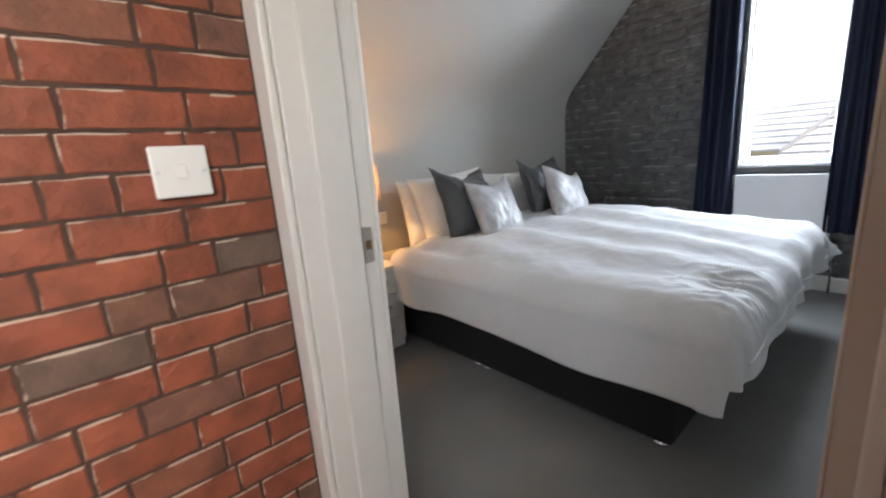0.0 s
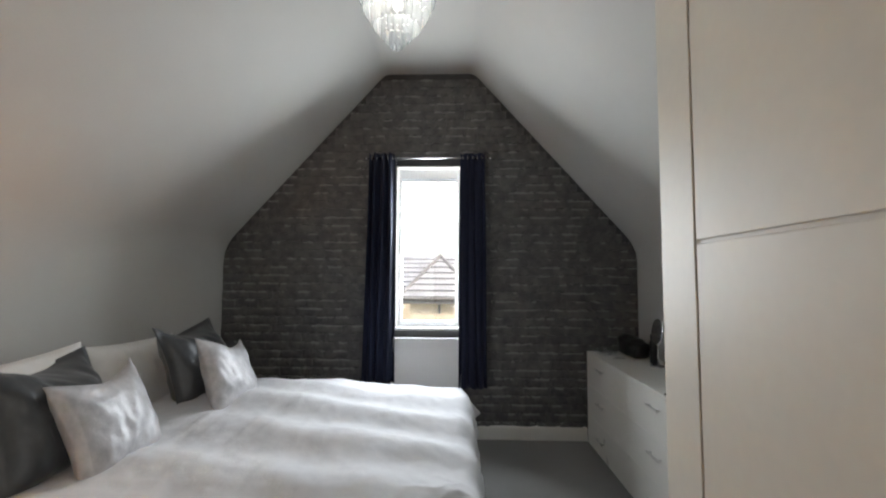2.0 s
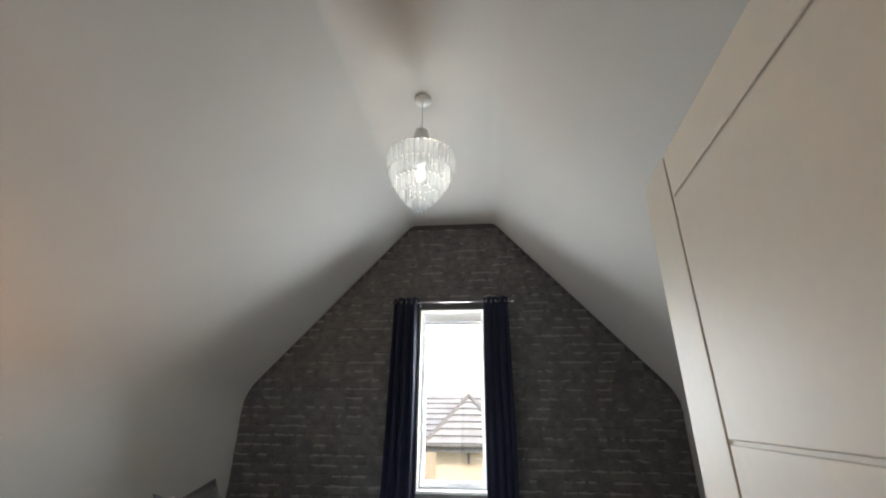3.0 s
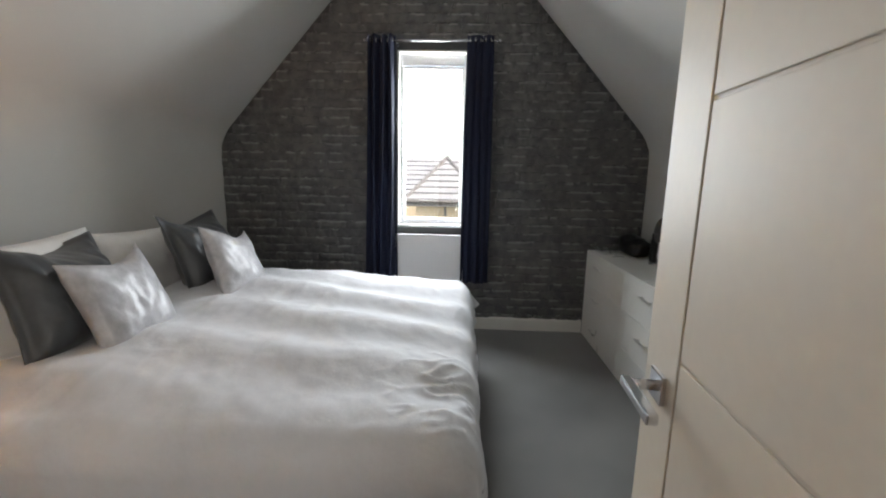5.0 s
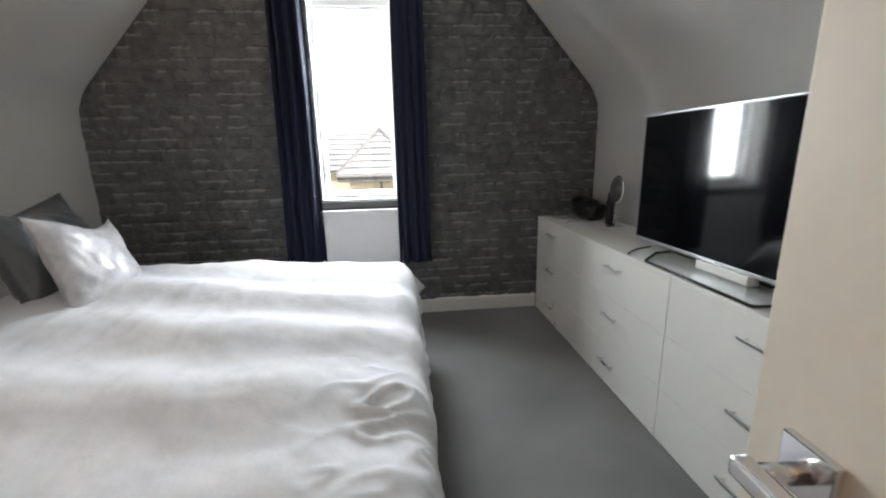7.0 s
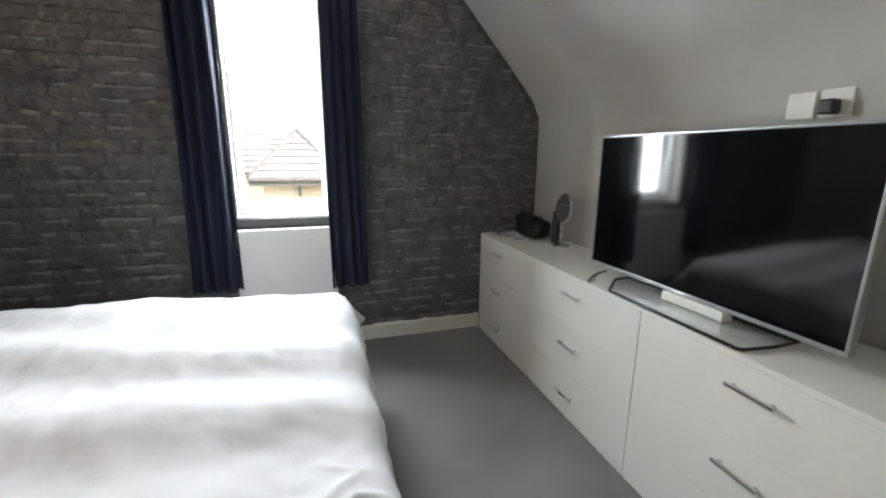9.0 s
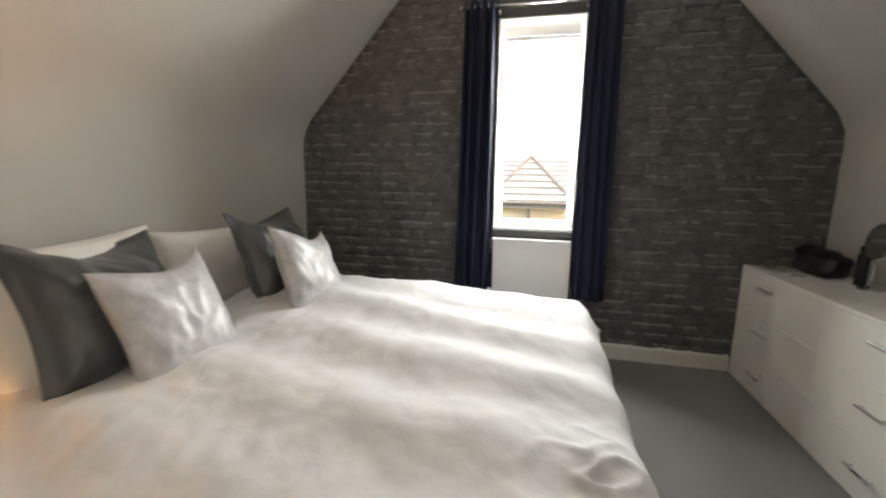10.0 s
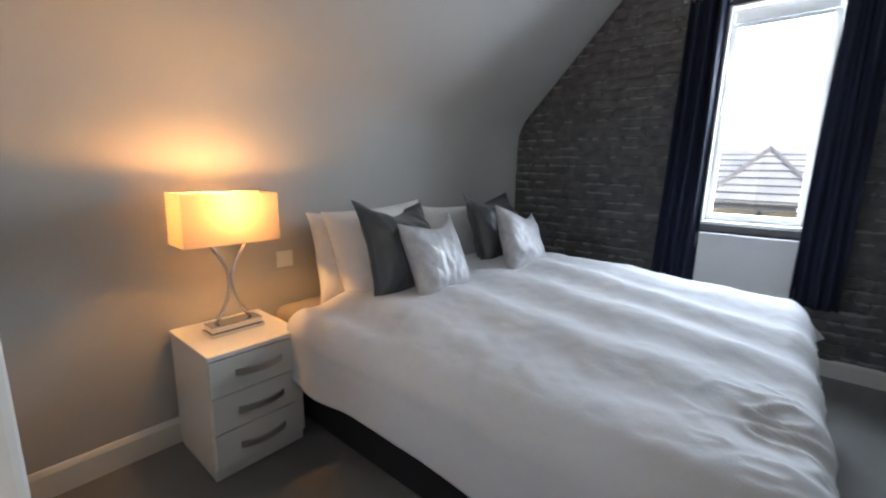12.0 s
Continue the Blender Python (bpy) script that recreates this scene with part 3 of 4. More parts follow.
def pillow(name, label, mat, w, h, d, m, seed, flange=0.0, wrinkle=0.012, group="", pull=0.075, sag=0.0, bend=0.0, ear=0.0):
    """A stuffed cushion standing on its lower edge, its face toward -y: pointed corners, drawn-in sides, creases."""
    bmk = bmesh.new()
    n = 34
    sides = []
    for face in (-1, 1):
        g = []
        for j in range(n + 1):
            row = []
            for i in range(n + 1):
                u, v = -1 + 2 * i / n, -1 + 2 * j / n
                edge = max(abs(u), abs(v))
                x = u * (w / 2) * (1 - pull * (1 - v * v) * abs(u))
                z = v * (h / 2) * (1 - pull * (1 - u * u) * abs(v)) + h / 2
                k = 1 - flange
                uu, vv = min(abs(u) / k, 1), min(abs(v) / k, 1)
                t = ((1 - uu ** 2.6) * (1 - vv ** 2.6)) ** 0.55
                wr = wrinkle * t * (noise.noise(Vector((u * 2.2, v * 2.2, seed + face))) + 0.6 * noise.noise(Vector((u * 5 + v * 3, v * 2 - u * 4, seed))))
                y = face * (d / 2 * t + 0.003) + face * wr + 0.012 * noise.noise(Vector((u * 1.3, v * 1.3, seed * 2))) * edge
                z -= 0.02 * t * (1 - v) * 0.5
                up = max(v, 0.0) ** 2
                z -= sag * up * math.exp(-((u - 0.1) / 0.55) ** 2)
                z += ear * up * max(u, 0.0) ** 6
                y += bend * max(v - 0.25, 0.0) ** 1.3 * math.exp(-((u - 0.2) / 0.75) ** 2)
                row.append(bmk.verts.new((x, y, z)))
            g.append(row)
        for a, b in zip(g, g[1:]):
            for i in range(n):
                bmk.faces.new((a[i], a[i + 1], b[i + 1], b[i]) if face < 0 else (a[i], b[i], b[i + 1], a[i + 1]))
        sides.append(g)
    f, k = sides
    rim = lambda g: [g[0][i] for i in range(n)] + [g[j][n] for j in range(n)] + [g[n][i] for i in range(n, 0, -1)] + [g[j][0] for j in range(n, 0, -1)]
    ra, rb = rim(f), rim(k)
    for i in range(len(ra)):
        j = (i + 1) % len(ra)
        bmk.faces.new((ra[i], ra[j], rb[j], rb[i]))
    ob = part(name, bmk, mat, smooth=True)
    ob.matrix_world = m
    return tagged(ob, label, "pillow" if "pillow" in name else "cushion", group)


def stand(xc, yb, zb, lean, yaw=0, roll=0):
    return pose(xc, yb, zb) @ pose(0, 0, 0, 0, 0, yaw) @ pose(0, 0, 0, -lean, roll, 0)


pillow("bed_pillow", "white cotton pillow leaning on the wall", PILLOW, 0.70, 0.48, 0.22, stand(2.22, 2.30, 0.555, 16, 2, 3), 11, wrinkle=0.02, group="white pillows")
pillow("bed_pillow", "plump white cotton pillow in front of another", PILLOW, 0.68, 0.52, 0.26, stand(2.27, 2.13, 0.575, 20, -2, -3), 12, wrinkle=0.02, group="white pillows")
pillow("bed_pillow", "white cotton pillow leaning on the wall", PILLOW, 0.72, 0.48, 0.22, stand(3.06, 2.30, 0.555, 16, -1, 2), 13, wrinkle=0.02, group="white pillows")
pillow("scatter_pillow", "dark grey satin pillow with a flat border", DARKCLOTH, 0.57, 0.52, 0.24, stand(2.21, 1.95, 0.615, 19, 5, 3), 21, flange=0.09, wrinkle=0.034, pull=0.12, sag=0.03, bend=0.19, ear=0.005, group="dark grey pillows")
pillow("scatter_pillow", "dark grey satin pillow with a flat border", DARKCLOTH, 0.60, 0.53, 0.24, stand(3.13, 1.95, 0.62, 18, 2, 0), 22, flange=0.09, wrinkle=0.034, pull=0.12, sag=0.03, bend=0.19, ear=0.005, group="dark grey pillows")
pillow("scatter_cushion", "square shiny silver cushion with a marbled sheen", SILVER, 0.45, 0.42, 0.16, stand(2.30, 1.78, 0.62, 24, 4, 1), 31, wrinkle=0.010, pull=0.10, sag=0.03, ear=0.03, group="silver cushions")
pillow("scatter_cushion", "square shiny silver cushion with a marbled sheen", SILVER, 0.49, 0.43, 0.16, stand(2.965, 1.68, 0.635, 24, 0, 13), 32, wrinkle=0.010, pull=0.10, sag=0.03, ear=0.03, group="silver cushions")

# ---- bedside chest ----
chest = thing("bedside_chest", "white three-drawer bedside chest with bowed steel handles", "bedside table", pose(1.46, 2.325, 0))
part("body", box(-0.195, 0.195, -0.185, 0.20, 0.0, 0.528, 0.003), LACQUER, chest)
part("top", box(-0.199, 0.199, -0.208, 0.203, 0.5285, 0.548, 0.003), LACQUER, chest)
for zc, z0, z1 in ((0.452, 0.372, 0.522), (0.290, 0.214, 0.367), (0.129, 0.056, 0.209)):
    dr = part("drawer", box(-0.193, 0.193, -0.204, -0.1855, z0, z1, 0.002), LACQUER, chest)
    bm = bmesh.new()
    pts_f, pts_b = [], []
    for i in range(15):
        u = -1 + 2 * i / 14
        dep = -0.206 - 0.026 * (1 - u * u)
        pts_f.append((0.097 * u, dep - 0.004))
        pts_b.append((0.097 * u, dep + 0.003))
    prism(pts_f + pts_b[::-1], 2, zc - 0.013, zc + 0.013, bm)
    part("handle", bm, SATIN, dr, "bowed satin steel handle", smooth=False)

# ---- table lamp ----
lamp = thing("table_lamp", "lit table lamp with a cream box shade and crossed chrome arcs", "lamp", pose(1.458, 2.335, 0.548))
sx, sy, s0, s1 = 0.195, 0.082, 0.397, 0.605
part("foot", box(-0.115, 0.115, -0.05, 0.05, 0.0, 0.018, 0.003), CHROME, lamp)
part("foot_block", box(-0.108, 0.108, -0.042, 0.042, 0.0185, 0.046, 0.003), CHROME, lamp)
for s in (-1, 1):
    part("arc", tube([(s * (0.006 + 0.078 * ((k - 7) / 7) ** 2 * (1.0 if k > 7 else 0.85)), -0.004 * s, 0.046 + 0.352 * k / 14) for k in range(15)], 0.007, 10), CHROME, lamp, smooth=True)
part("cross_bar", tube([(-0.085, 0, s0 + 0.002), (0.085, 0, s0 + 0.002)], 0.005), CHROME, lamp, smooth=True)
part("bulb_holder", lathe([(0.016, s0), (0.016, s0 + 0.06)], 14), PLASTIC, lamp)
bm = bmesh.new()
ringpts = [(-sx, -sy), (sx, -sy), (sx, sy), (-sx, sy)]
outer = [[bm.verts.new((x * k, y * k, z)) for x, y in ringpts] for z, k in ((s0, 1.0), (s1, 0.98))]
inner = [[bm.verts.new((x * k - math.copysign(0.0025, x), y * k - math.copysign(0.0025, y), z)) for x, y in ringpts] for z, k in ((s0, 1.0), (s1, 0.98))]
for g in (outer, inner):
    for i in range(4):
        j = (i + 1) % 4
        bm.faces.new((g[0][i], g[0][j], g[1][j], g[1][i]))
for lv in (0, 1):
    for i in range(4):
        j = (i + 1) % 4
        bm.faces.new((outer[lv][i], outer[lv][j], inner[lv][j], inner[lv][i]))
part("shade", bm, SHADE, lamp, "cream box lampshade lit from inside")
part("bulb", lathe([(0.010, s0 + 0.061), (0.020, s0 + 0.075), (0.027, s0 + 0.10), (0.022, s0 + 0.12), (0.006, s0 + 0.132)], 18), see_through("lamp_bulb_glass", (1, 0.9, 0.7), 0.8, 0.1), lamp, smooth=True)


# ---- wall plates ----
def wall_plate(w, h, m, label, rockers=1):
    pl = thing("socket_plate", label, "wall plate", m)
    part("plate", box(-w / 2, w / 2, -0.010, -0.001, -h / 2, h / 2, 0.003), PLASTIC, pl)
    for k in range(rockers):
        xc = (k - (rockers - 1) / 2) * 0.05
        part("rocker", box(xc - 0.008, xc + 0.008, -0.0135, -0.0102, -0.012, 0.012, 0.002), PLASTIC, pl)
    for s in (-1, 1):
        part("screw", tube([(s * w * 0.4, -0.0102, 0), (s * w * 0.4, -0.0115, 0)], 0.003, 10), SATIN, pl)
    return pl


wall_plate(0.092, 0.086, pose(1.825, YL, 0.782), "white plastic socket plate on the grey wall")
wall_plate(0.086, 0.086, pose(0.376, HY - 0.006, 1.178), "white plastic light switch on the brick wall")
wall_plate(0.088, 0.088, pose(2.455, YR, 1.512, 0, 0, 180), "white blank aerial plate above the television", 0)
sock = wall_plate(0.092, 0.090, pose(2.352, YR, 1.512, 0, 0, 180), "white plastic socket with a black plug above the television", 1)
part("plug", box(-0.028, 0.020, -0.052, -0.0105, -0.036, 0.012, 0.009, 3), BLACK, sock, "black plug")


# ---- chests of drawers ----
CHEST_TOP = 0.765


def drawer_chest(x0, x1, handles, label):
    """A low chest with two stacks of three drawers; its front faces +y."""
    ch = thing("chest_of_drawers", label, "chest of drawers", pose(0, 0, 0), "white chests of drawers")
    yf, yb, top = -0.690, YR + 0.004, CHEST_TOP
    part("body", box(x0 + 0.001, x1 - 0.001, yb, yf - 0.02, 0.0, top - 0.019, 0.002), LACQUER, ch)
    part("top", box(x0 + 0.001, x1 - 0.001, yb, yf, top - 0.0185, top, 0.002), LACQUER, ch)
    mid = (x0 + x1) / 2
    for (a, b), hx in zip(((x0 + 0.0015, mid - 0.0003), (mid + 0.0003, x1 - 0.0015)), handles):
        for z0, z1, hz in ((0.004, 0.2484, 0.130), (0.2496, 0.4964, 0.398), (0.4976, 0.7458, 0.668)):
            dr = part("drawer", box(a, b, yf - 0.0195, yf, z0, z1, 0.0008), LACQUER, ch)
            h = part("handle", box(hx - 0.072, hx + 0.072, yf + 0.018, yf + 0.026, hz - 0.006, hz + 0.006, 0.002), SATIN, dr, "slim satin steel bar handle")
            for s in (-1, 1):
                part("post", tube([(hx + s * 0.055, yf, hz), (hx + s * 0.055, yf + 0.019, hz)], 0.004, 8), SATIN, dr)
    return ch


drawer_chest(2.588, 4.222, (3.025, 3.895), "long white chest of drawers with bar handles, beside the gable")
drawer_chest(0.975, 2.586, (1.36, 2.140), "long white chest of drawers under the television")

# ---- television ----
tv = thing("television", "large flat black television with a silver bezel on a glass stand", "television", pose(2.563, -0.850, CHEST_TOP, 0, 0, 180.7))
W2, z0, z1 = 0.535, 0.050, 0.667
bm = bmesh.new()
for x0, x1, a, b in ((-W2, W2, z0, z0 + 0.014), (-W2, W2, z1 - 0.010, z1), (-W2, -W2 + 0.010, z0 + 0.0142, z1 - 0.0102), (W2 - 0.010, W2, z0 + 0.0142, z1 - 0.0102)):
    box(x0, x1, -0.012, 0.020, a, b, 0.002, bm=bm)
part("bezel", bm, BEZEL, tv, "thin silver bezel")
part("screen", box(-W2 + 0.0105, W2 - 0.0105, -0.008, 0.012, z0 + 0.0145, z1 - 0.0105), SCREEN, tv, "glossy black screen, switched off")
part("back_cover", box(-W2 + 0.01, W2 - 0.01, 0.0205, 0.050, z0 + 0.02, z1 - 0.02, 0.012), BLACK, tv, "black plastic back")
base_pts = [(-0.36, 0.08), (0.37, 0.08), (0.37, -0.03), (0.355, -0.142), (0.345, -0.150), (-0.215, -0.150), (-0.23, -0.142), (-0.35, -0.01)]
part("stand_glass", prism(base_pts, 2, 0.006, 0.012), TABLEGLASS, tv, "clear glass stand plate")
bm = tube([(x, y, 0.008) for x, y in base_pts + base_pts[:1]], 0.006, 8)
part("stand_rim", bm, BLACK, tv, "dark rim of the glass plate", smooth=True)
part("stand_neck", box(-0.07, 0.19, -0.022, 0.03, 0.0125, 0.0495, 0.003), PLASTIC, tv, "white stand neck")
part("logo_bar", box(-0.02, 0.02, -0.0135, -0.0122, z0 + 0.004, z0 + 0.010), SATIN, tv)

cable = tagged(part("television_cable", tube([(3.06, -0.90, CHEST_TOP + 0.004), (3.03, -0.82, CHEST_TOP + 0.004), (2.99, -0.76, CHEST_TOP + 0.004), (2.93, -0.70, CHEST_TOP + 0.004)], 0.0035, 8), BLACK, smooth=True), "thin black cable lying on the white chest", "cable")

# ---- small things on the chest ----
mir = thing("vanity_mirror", "round chrome vanity mirror on a thin stem", "mirror", pose(3.65, -1.02, CHEST_TOP, 0, 0, 176))
part("mirror_foot", lathe([(0.055, 0), (0.055, 0.005), (0.02, 0.012), (0.006, 0.02)], 24), CHROME, mir, smooth=True)
part("stem", tube([(0, 0, 0.015), (0, 0, 0.15)], 0.006, 10), CHROME, mir, smooth=True)
part("mirror_rim", lathe([(0.092, -0.006), (0.098, 0), (0.092, 0.006)], 36), CHROME, mir, smooth=True).matrix_local = pose(0, 0, 0.245, 84)
part("mirror_face", lathe([(0.088, 0.0062), (0.088, 0.0075)], 36), MIRROR, mir).matrix_local = pose(0, 0, 0.245, 84)
can = thing("spray_can", "tall black spray can standing by the mirror", "can", pose(3.75, -1.035, CHEST_TOP))
part("can_body", lathe([(0.024, 0), (0.026, 0.004), (0.026, 0.16), (0.020, 0.172)], 20), BLACK, can, smooth=True)
part("cap", lathe([(0.021, 0.173), (0.021, 0.21), (0.018, 0.214)], 20), BLACK, can, smooth=True)
bag = thing("wash_bag", "crumpled black zipped wash bag", "bag", pose(4.02, -1.0, CHEST_TOP))
bm = bmesh.new()
bmesh.ops.create_icosphere(bm, subdivisions=4, radius=1.0)
for v in bm.verts:
    c = v.co.copy()
    k = 1 + 0.16 * noise.noise(c * 1.7) + 0.06 * noise.noise(c * 5)
    lobe = 0.035 * max(c.x, 0.0)
    v.co = Vector((math.copysign(abs(c.x) ** 0.7, c.x) * 0.17 * k, math.copysign(abs(c.y) ** 0.7, c.y) * 0.09 * k, max(0.0, 0.07 + lobe + math.copysign(abs(c.z) ** 0.7, c.z) * 0.076 * k)))
part("bag_body", bm, BLACK, bag, smooth=True)
part("bag_handle", tube([(0.10 * math.cos(a) * 0.8, 0.01, 0.10 + 0.05 * math.sin(a)) for a in [math.pi * k / 10 for k in range(11)]], 0.006, 8), BLACK, bag, smooth=True)
tray = thing("trinket_tray", "low oblong glass trinket tray holding small silver pieces", "tray", pose(4.09, -0.80, CHEST_TOP, 0, 0, 4))
part("tray_base", box(-0.10, 0.10, -0.06, 0.06, 0, 0.006, 0.002), SATIN, tray)
for x0, x1, y0, y1 in ((-0.10, 0.10, -0.06, -0.055), (-0.10, 0.10, 0.055, 0.06), (-0.10, -0.095, -0.0545, 0.0545), (0.095, 0.10, -0.0545, 0.0545)):
    part("tray_side", box(x0, x1, y0, y1, 0.0065, 0.034, 0.001), TABLEGLASS, tray, "clear glass side")
for x, y, rad_ in ((-0.06, -0.01, 0.022), (0.0, 0.015, 0.026), (0.055, -0.012, 0.02)):
    part("trinket", lathe([(rad_ * 0.7, 0.0065), (rad_, 0.014), (rad_, 0.026), (rad_ * 0.4, 0.031)], 18, (x, y)), CHROME, tray, "small silver trinket", smooth=True)

# ---- pendant lamp ----
pend = thing("pendant_lamp", "lit tiered crystal pendant lamp hanging from the flat ceiling", "pendant lamp", pose(PEND[0], PEND[1], 0))
part("ceiling_rose", lathe([(0.050, TOP), (0.050, TOP - 0.012), (0.035, TOP - 0.026), (0.008, TOP - 0.030)], 24), PLASTIC, pend, smooth=True)
part("cord", tube([(0, 0, TOP - 0.028), (0, 0, 3.025)], 0.0035, 8), PLASTIC, pend)
part("cap", lathe([(0.018, 3.03), (0.040, 3.022), (0.052, 2.96), (0.050, 2.955)], 24), SATIN, pend, "grey metal cap", smooth=True)
bulbp = part("bulb", lathe([(0.014, 2.80), (0.030, 2.77), (0.034, 2.73), (0.022, 2.70), (0.004, 2.69)], 18), see_through("pendant_bulb_glass", (1, 1, 1), 0.8, 0.1), pend, smooth=True)
for zt, r, ln, cnt in ((2.950, 0.052, 0.070, 14), (2.915, 0.082, 0.075, 20), (2.880, 0.135, 0.080, 30), (2.840, 0.186, 0.115, 40), (2.765, 0.158, 0.105, 34), (2.690, 0.116, 0.095, 26), (2.630, 0.072, 0.085, 16), (2.575, 0.030, 0.075, 8)):
    hoop = part("crystal_tier", tube([(r * math.cos(2 * math.pi * k / 36), r * math.sin(2 * math.pi * k / 36), zt) for k in range(37)], 0.003, 6), SATIN, pend, "ring hung with crystal drops")
    bm = bmesh.new()
    w = 0.42 * 2 * math.pi * r / cnt
    hi, lo = [], []
    for px, py in ((-w, 0.0), (0.0, 0.007), (w, 0.0), (0.0, -0.007)):
        hi.append(bm.verts.new((r + py, px, zt)))
        lo.append(bm.verts.new(((r + py) * 0.97, px * 0.9, zt - ln * 0.85)))
    tip = bm.verts.new((r * 0.96, 0, zt - ln))
    for i in range(4):
        j = (i + 1) % 4
        bm.faces.new((hi[i], hi[j], lo[j], lo[i]))
        bm.faces.new((lo[i], lo[j], tip))
    bm.faces.new(hi)
    drop = part("crystal_drop", bm, CRYSTAL, hoop)
    for k in range(1, cnt):
        o = new("crystal_drop", drop.data)
        o.parent = hoop
        o.matrix_local = pose(0, 0, 0, 0, 0, 360 * k / cnt)

# ---- outside ----
ground = structure(part("ground", box(-400, 600, -500, 500, -3.2, -2.9), GRASS), "dull ground outside far below the window", "ground")


def roof_plane(bmk, a, b, c, d, courses):
    """Overlapping tile courses on the plane from eaves a-b up to ridge d-c."""
    a, b, c, d = map(Vector, (a, b, c, d))
    nrm = (b - a).cross(d - a).normalized()
    if nrm.z < 0:
        nrm = -nrm
    for k in range(courses):
        t0, t1 = k / courses, (k + 1.12) / courses
        p = [a.lerp(d, t0), b.lerp(c, t0), b.lerp(c, min(t1, 1)), a.lerp(d, min(t1, 1))]
        lift = [nrm * 0.075, nrm * 0.075, nrm * 0.01, nrm * 0.01]
        up = [bmk.verts.new(q + l) for q, l in zip(p, lift)]
        dn = [bmk.verts.new(q - nrm * 0.02) for q in p]
        bmk.faces.new(up)
        bmk.faces.new(dn[::-1])
        for i in range(4):
            j = (i + 1) % 4
            bmk.faces.new((dn[i], dn[j], up[j], up[i]))


house = thing("house", "neighbouring cream house with a hipped tiled roof", "house", pose(0, 0, 0))
EAVES, HIP_L, HIP_R = 0.64, 2.28, -0.34
APEX = (15.6, 0.985, 2.03)
part("wall", box(14.35, 24.0, -8.0, 1.95, -3.0, EAVES - 0.06), RENDER, house)
part("wall", box(18.3, 26.0, -8.0, 12.0, -3.0, EAVES - 0.06), RENDER, house)
part("fascia", box(13.98, 14.10, HIP_R, HIP_L, EAVES - 0.20, EAVES + 0.02), FASCIA, house, "dark eaves board")
part("soffit", box(14.10, 14.35, HIP_R, HIP_L - 0.05, EAVES - 0.12, EAVES - 0.06), UPVC, house)
part("gutter", tube([(13.93, HIP_R, EAVES - 0.02), (13.93, HIP_L, EAVES - 0.02)], 0.055, 10), FASCIA, house, "dark gutter along the eaves")
part("bracket", box(14.2, 14.34, 0.92, 1.00, 0.12, EAVES - 0.12), FASCIA, house)
bm = bmesh.new()
roof_plane(bm, (14.0, HIP_L, EAVES), (14.0, HIP_R, EAVES), (15.6, 0.965, 2.03), (15.6, 1.005, 2.03), 7)
roof_plane(bm, (20.0, HIP_L, EAVES), (14.0, HIP_L, EAVES), APEX, (20.0, 0.985, 2.03), 7)
roof_plane(bm, (14.0, HIP_R, EAVES), (20.0, HIP_R, EAVES), (20.0, 0.985, 2.03), APEX, 7)
part("roof", bm, ROOFTILE, house, "hipped grey tiled roof")
bm = bmesh.new()
roof_plane(bm, (17.9, 12.2, 0.62), (17.9, -8.2, 0.62), (20.6, -8.2, 2.30), (20.6, 12.2, 2.30), 8)
roof_plane(bm, (26.2, -8.2, 0.0), (26.2, 12.2, 0.0), (20.6, 12.2, 2.30), (20.6, -8.2, 2.30), 8)
part("roof", bm, ROOFTILE, house, "long grey tiled main roof")
for foot_, top_ in (((14.0, HIP_L, EAVES + 0.04), (15.6, 0.985, 2.09)), ((14.0, HIP_R, EAVES + 0.04), (15.6, 0.985, 2.09)), ((15.6, 0.985, 2.09), (20.0, 0.985, 2.09))):
    part("ridge", tube([foot_, top_], 0.07, 8), FASCIA, house, "dark ridge tiles")

# ---- bricks ----
def brick_mesh(name, w, h, proud, seed, mat, nx=5, nz=2, rough=0.003):
    """One brick: uneven outline and face, standing proud of its bed. Front toward -y, base at y 0."""
    rnd = random.Random(seed)
    bmk = bmesh.new()
    front, back = [], []
    for j in range(nz + 1):
        for i in range(nx + 1):
            x, z = -w / 2 + w * i / nx, -h / 2 + h * j / nz
            dx, dz = rnd.uniform(-1, 1) * rough * 0.6, rnd.uniform(-1, 1) * rough * 0.5
            rim_ = i in (0, nx) or j in (0, nz)
            front.append(bmk.verts.new((x + dx - (math.copysign(0.0015, x) if rim_ else 0), -proud * (0.55 if rim_ else rnd.uniform(0.8, 1.15)), z + dz - (math.copysign(0.0012, z) if rim_ else 0))))
            back.append(bmk.verts.new((x + dx, 0.0, z + dz)) if rim_ else None)
    at = lambda i, j: j * (nx + 1) + i
    for j in range(nz):
        for i in range(nx):
            bmk.faces.new((front[at(i, j)], front[at(i + 1, j)], front[at(i + 1, j + 1)], front[at(i, j + 1)]))
    loop = [at(i, 0) for i in range(nx)] + [at(nx, j) for j in range(nz)] + [at(i, nz) for i in range(nx, 0, -1)] + [at(0, j) for j in range(nz, 0, -1)]
    for a, b in zip(loop, loop[1:] + loop[:1]):
        bmk.faces.new((back[a], back[b], front[b], front[a]))
    bmesh.ops.recalc_face_normals(bmk, faces=bmk.faces)
    me = bpy.data.meshes.new(name)
    bmk.to_mesh(me)
    bmk.free()
    me.materials.append(mat)
    return me


rng = random.Random(7)
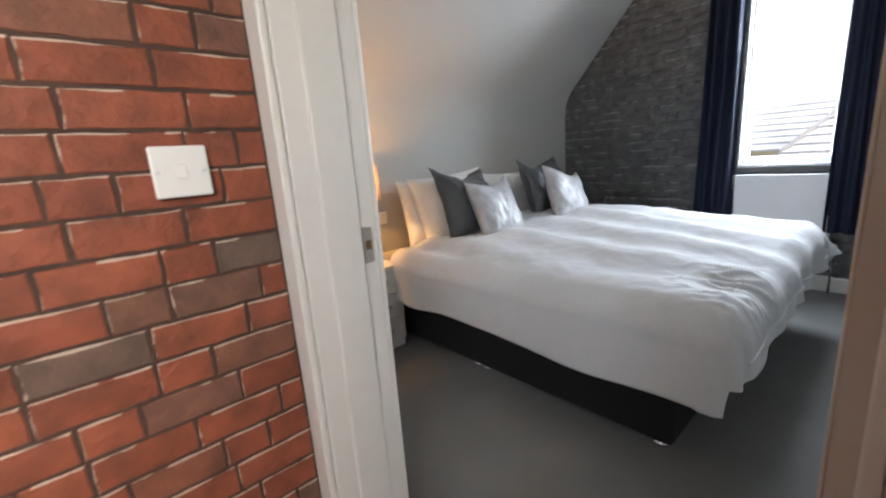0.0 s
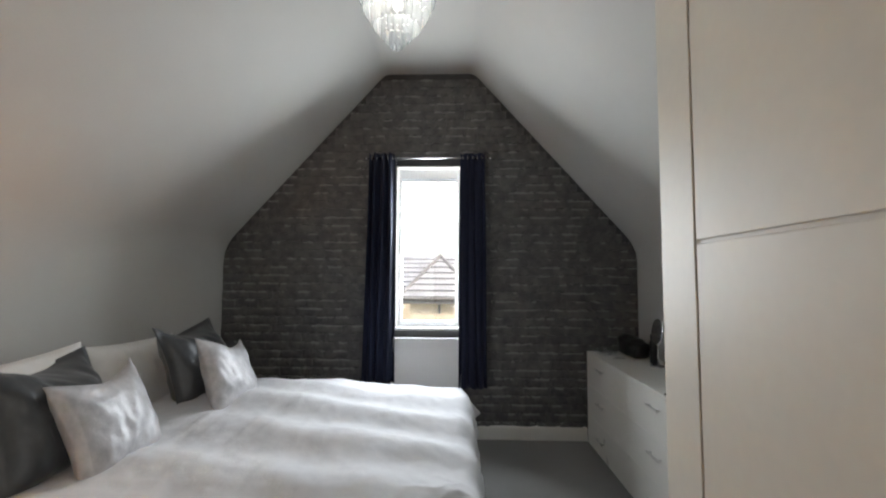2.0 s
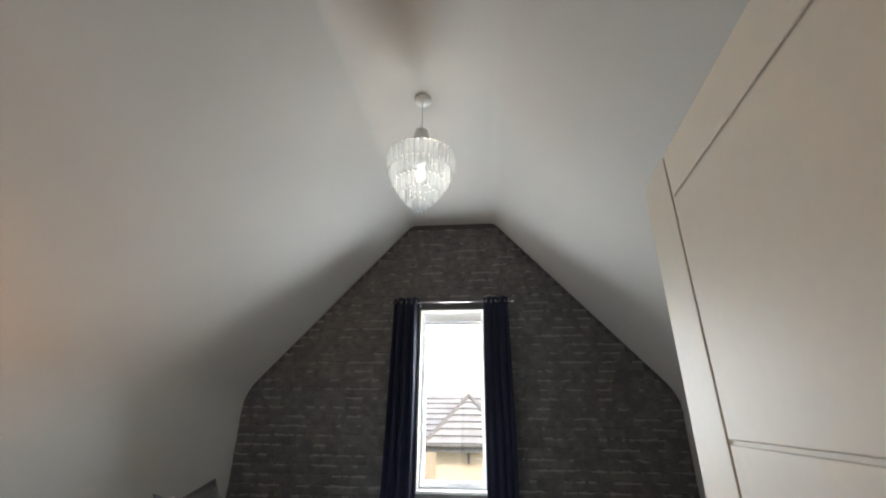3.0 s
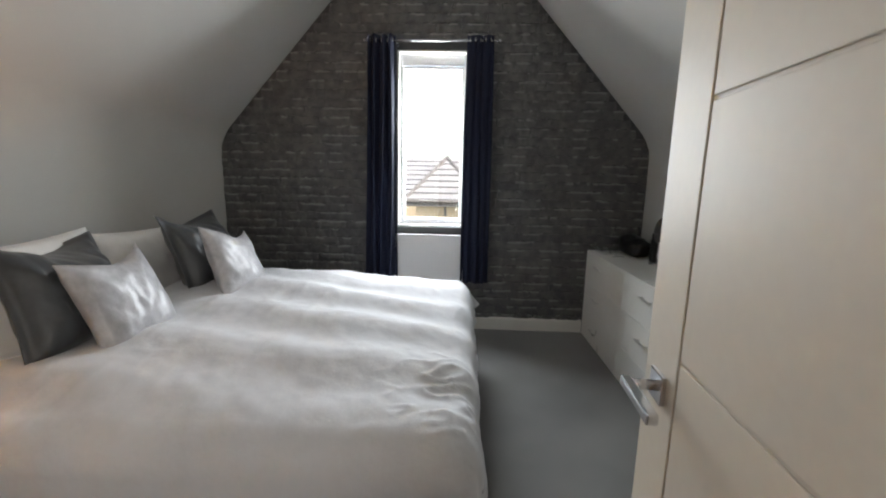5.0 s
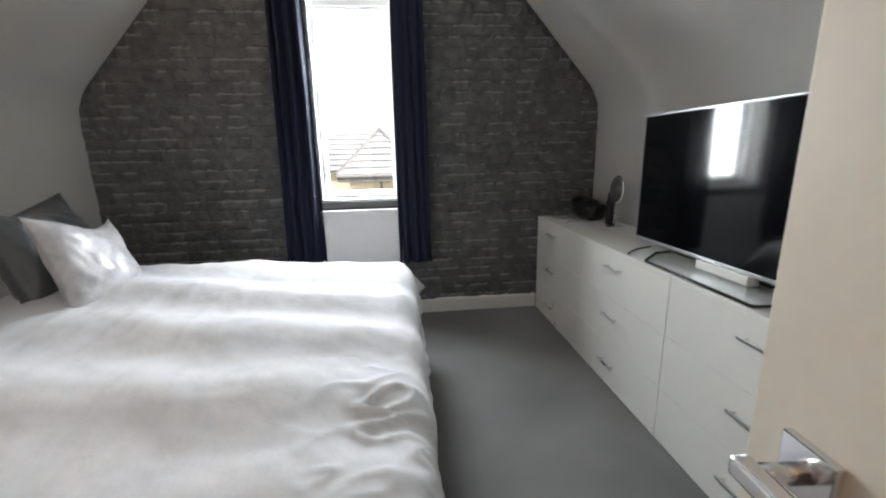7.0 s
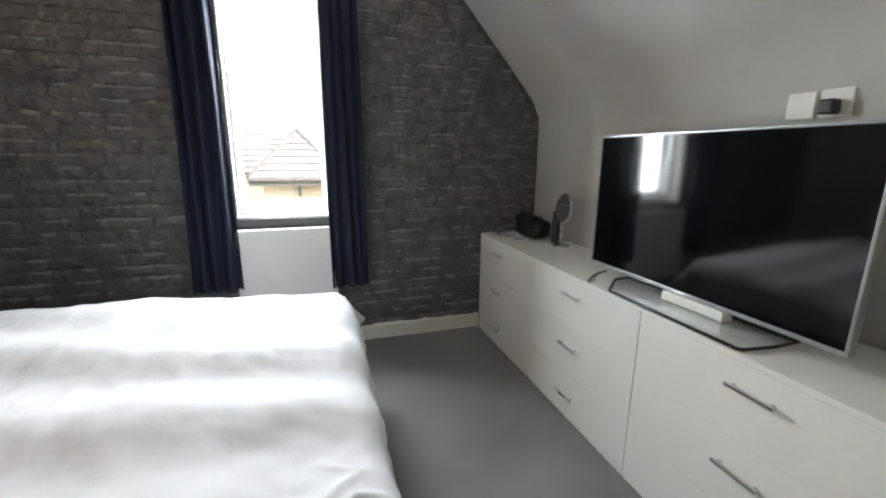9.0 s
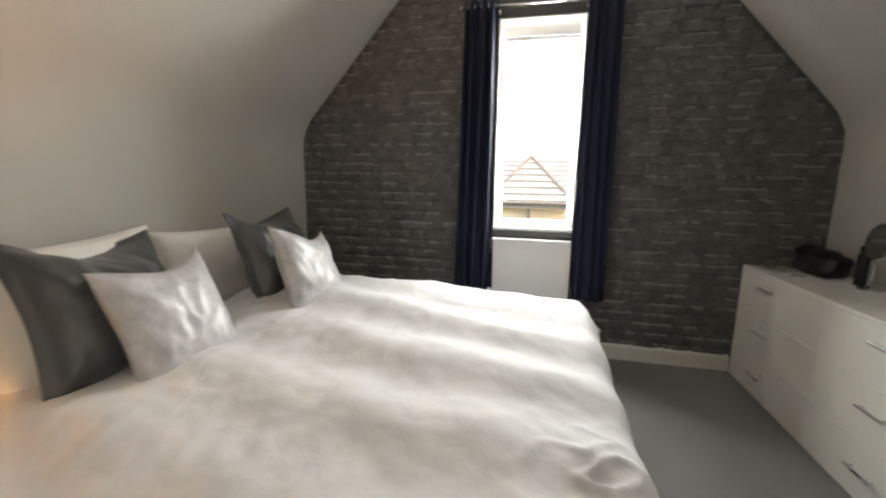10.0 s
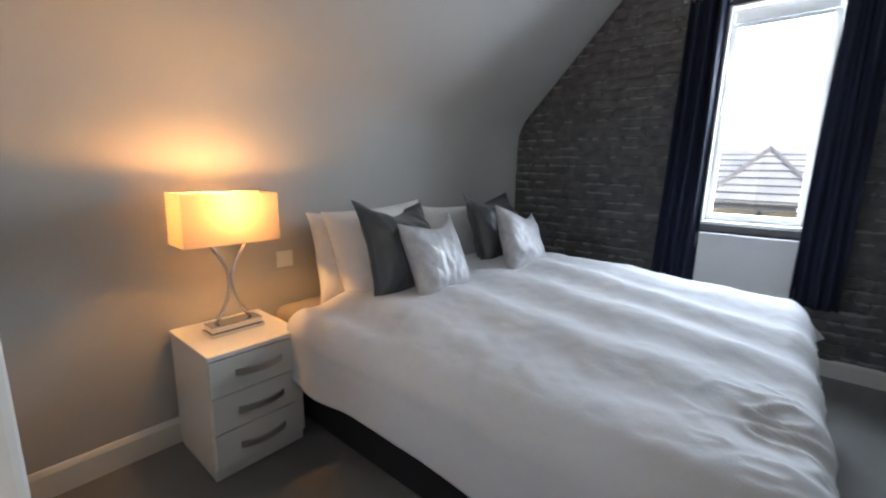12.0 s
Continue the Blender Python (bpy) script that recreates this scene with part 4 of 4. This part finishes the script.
# hall wall: courses of long bricks with short ones between
longs = [brick_mesh("brick", 0.152, 0.0585, 0.0035, 100 + k, REDBRICK) for k in range(5)]
shorts = [brick_mesh("brick", 0.081, 0.0585, 0.0035, 120 + k, REDBRICK, 3) for k in range(4)]
COURSE = 0.0655
for r in range(int(2.38 / COURSE)):
    x = HX - 0.021 - (0.0, 0.07, 0.12, 0.04)[r % 4] + rng.uniform(-0.01, 0.01)
    first = True
    left = -0.75 if 0.2 < r * COURSE < 1.95 else -0.35
    k = r
    end = HX - 0.022
    while end > left:
        long_one = (k % 3 != 1)
        w = 0.152 if long_one else 0.081
        if first:
            w_use = max(0.035, (0.152, 0.08, 0.045, 0.115)[r % 4])
            first = False
        else:
            w_use = w * rng.uniform(0.94, 1.05)
        ob = new("brick", rng.choice(longs if w_use > 0.1 else shorts))
        ob.parent = wall_hall
        ob.matrix_local = Matrix.Translation((end - w_use / 2, HY, (r + 0.5) * COURSE + 0.003)) @ Matrix.Diagonal((w_use / (0.152 if w_use > 0.1 else 0.081), 1, 1, 1))
        end -= w_use + 0.0065
        k += 1

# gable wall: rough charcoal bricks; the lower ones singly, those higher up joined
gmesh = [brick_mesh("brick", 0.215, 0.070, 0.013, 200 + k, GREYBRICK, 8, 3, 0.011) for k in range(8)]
GC = 0.0745
singles = 0
upper = bmesh.new()
for r in range(int(TOP / GC)):
    za, zb = r * GC, (r + 1) * GC
    zc = (za + zb) / 2
    if zb < 0.12:
        continue
    if zc > KNEE:
        k = (zb - KNEE) / (TOP - KNEE)
        yl, yr = YL - k * (YL - PL), YR + k * (PR - YR)
    else:
        yl, yr = YL, YR
    y = yl - 0.002
    n = 0
    off = (r % 2) * 0.11 + rng.uniform(-0.03, 0.03)
    while y > yr + 0.03:
        w = 0.215 * rng.uniform(0.85, 1.12)
        if n == 0:
            w = 0.215 - off
        n += 1
        y2 = max(y - w, yr + 0.002)
        spans = [(y, y2)]
        if zb > WZ0 - 0.045 and za < WZ1:
            spans = [(min(y, 9), max(y2, WY1 + 0.004)), (min(y, WY0 - 0.004), y2)]
        for a, b in spans:
            if a - b < 0.02:
                continue
            m = Matrix.Translation((GX, (a + b) / 2, zc)) @ pose(0, 0, 0, 0, 0, -90) @ pose(0, 0, 0, rng.uniform(-3, 5), 0, 0) @ Matrix.Diagonal(((a - b + rng.choice((-0.004, 0.003, 0.003))) / 0.215, rng.uniform(0.5, 1.15), 1, 1))
            me = rng.choice(gmesh)
            if singles < 300:
                ob = new("brick", me)
                ob.parent = wall_gable
                ob.matrix_local = m
                singles += 1
            else:
                tmp = me.copy()
                tmp.transform(m)
                upper.from_mesh(tmp)
                bpy.data.meshes.remove(tmp)
        y = y2 - 0.001
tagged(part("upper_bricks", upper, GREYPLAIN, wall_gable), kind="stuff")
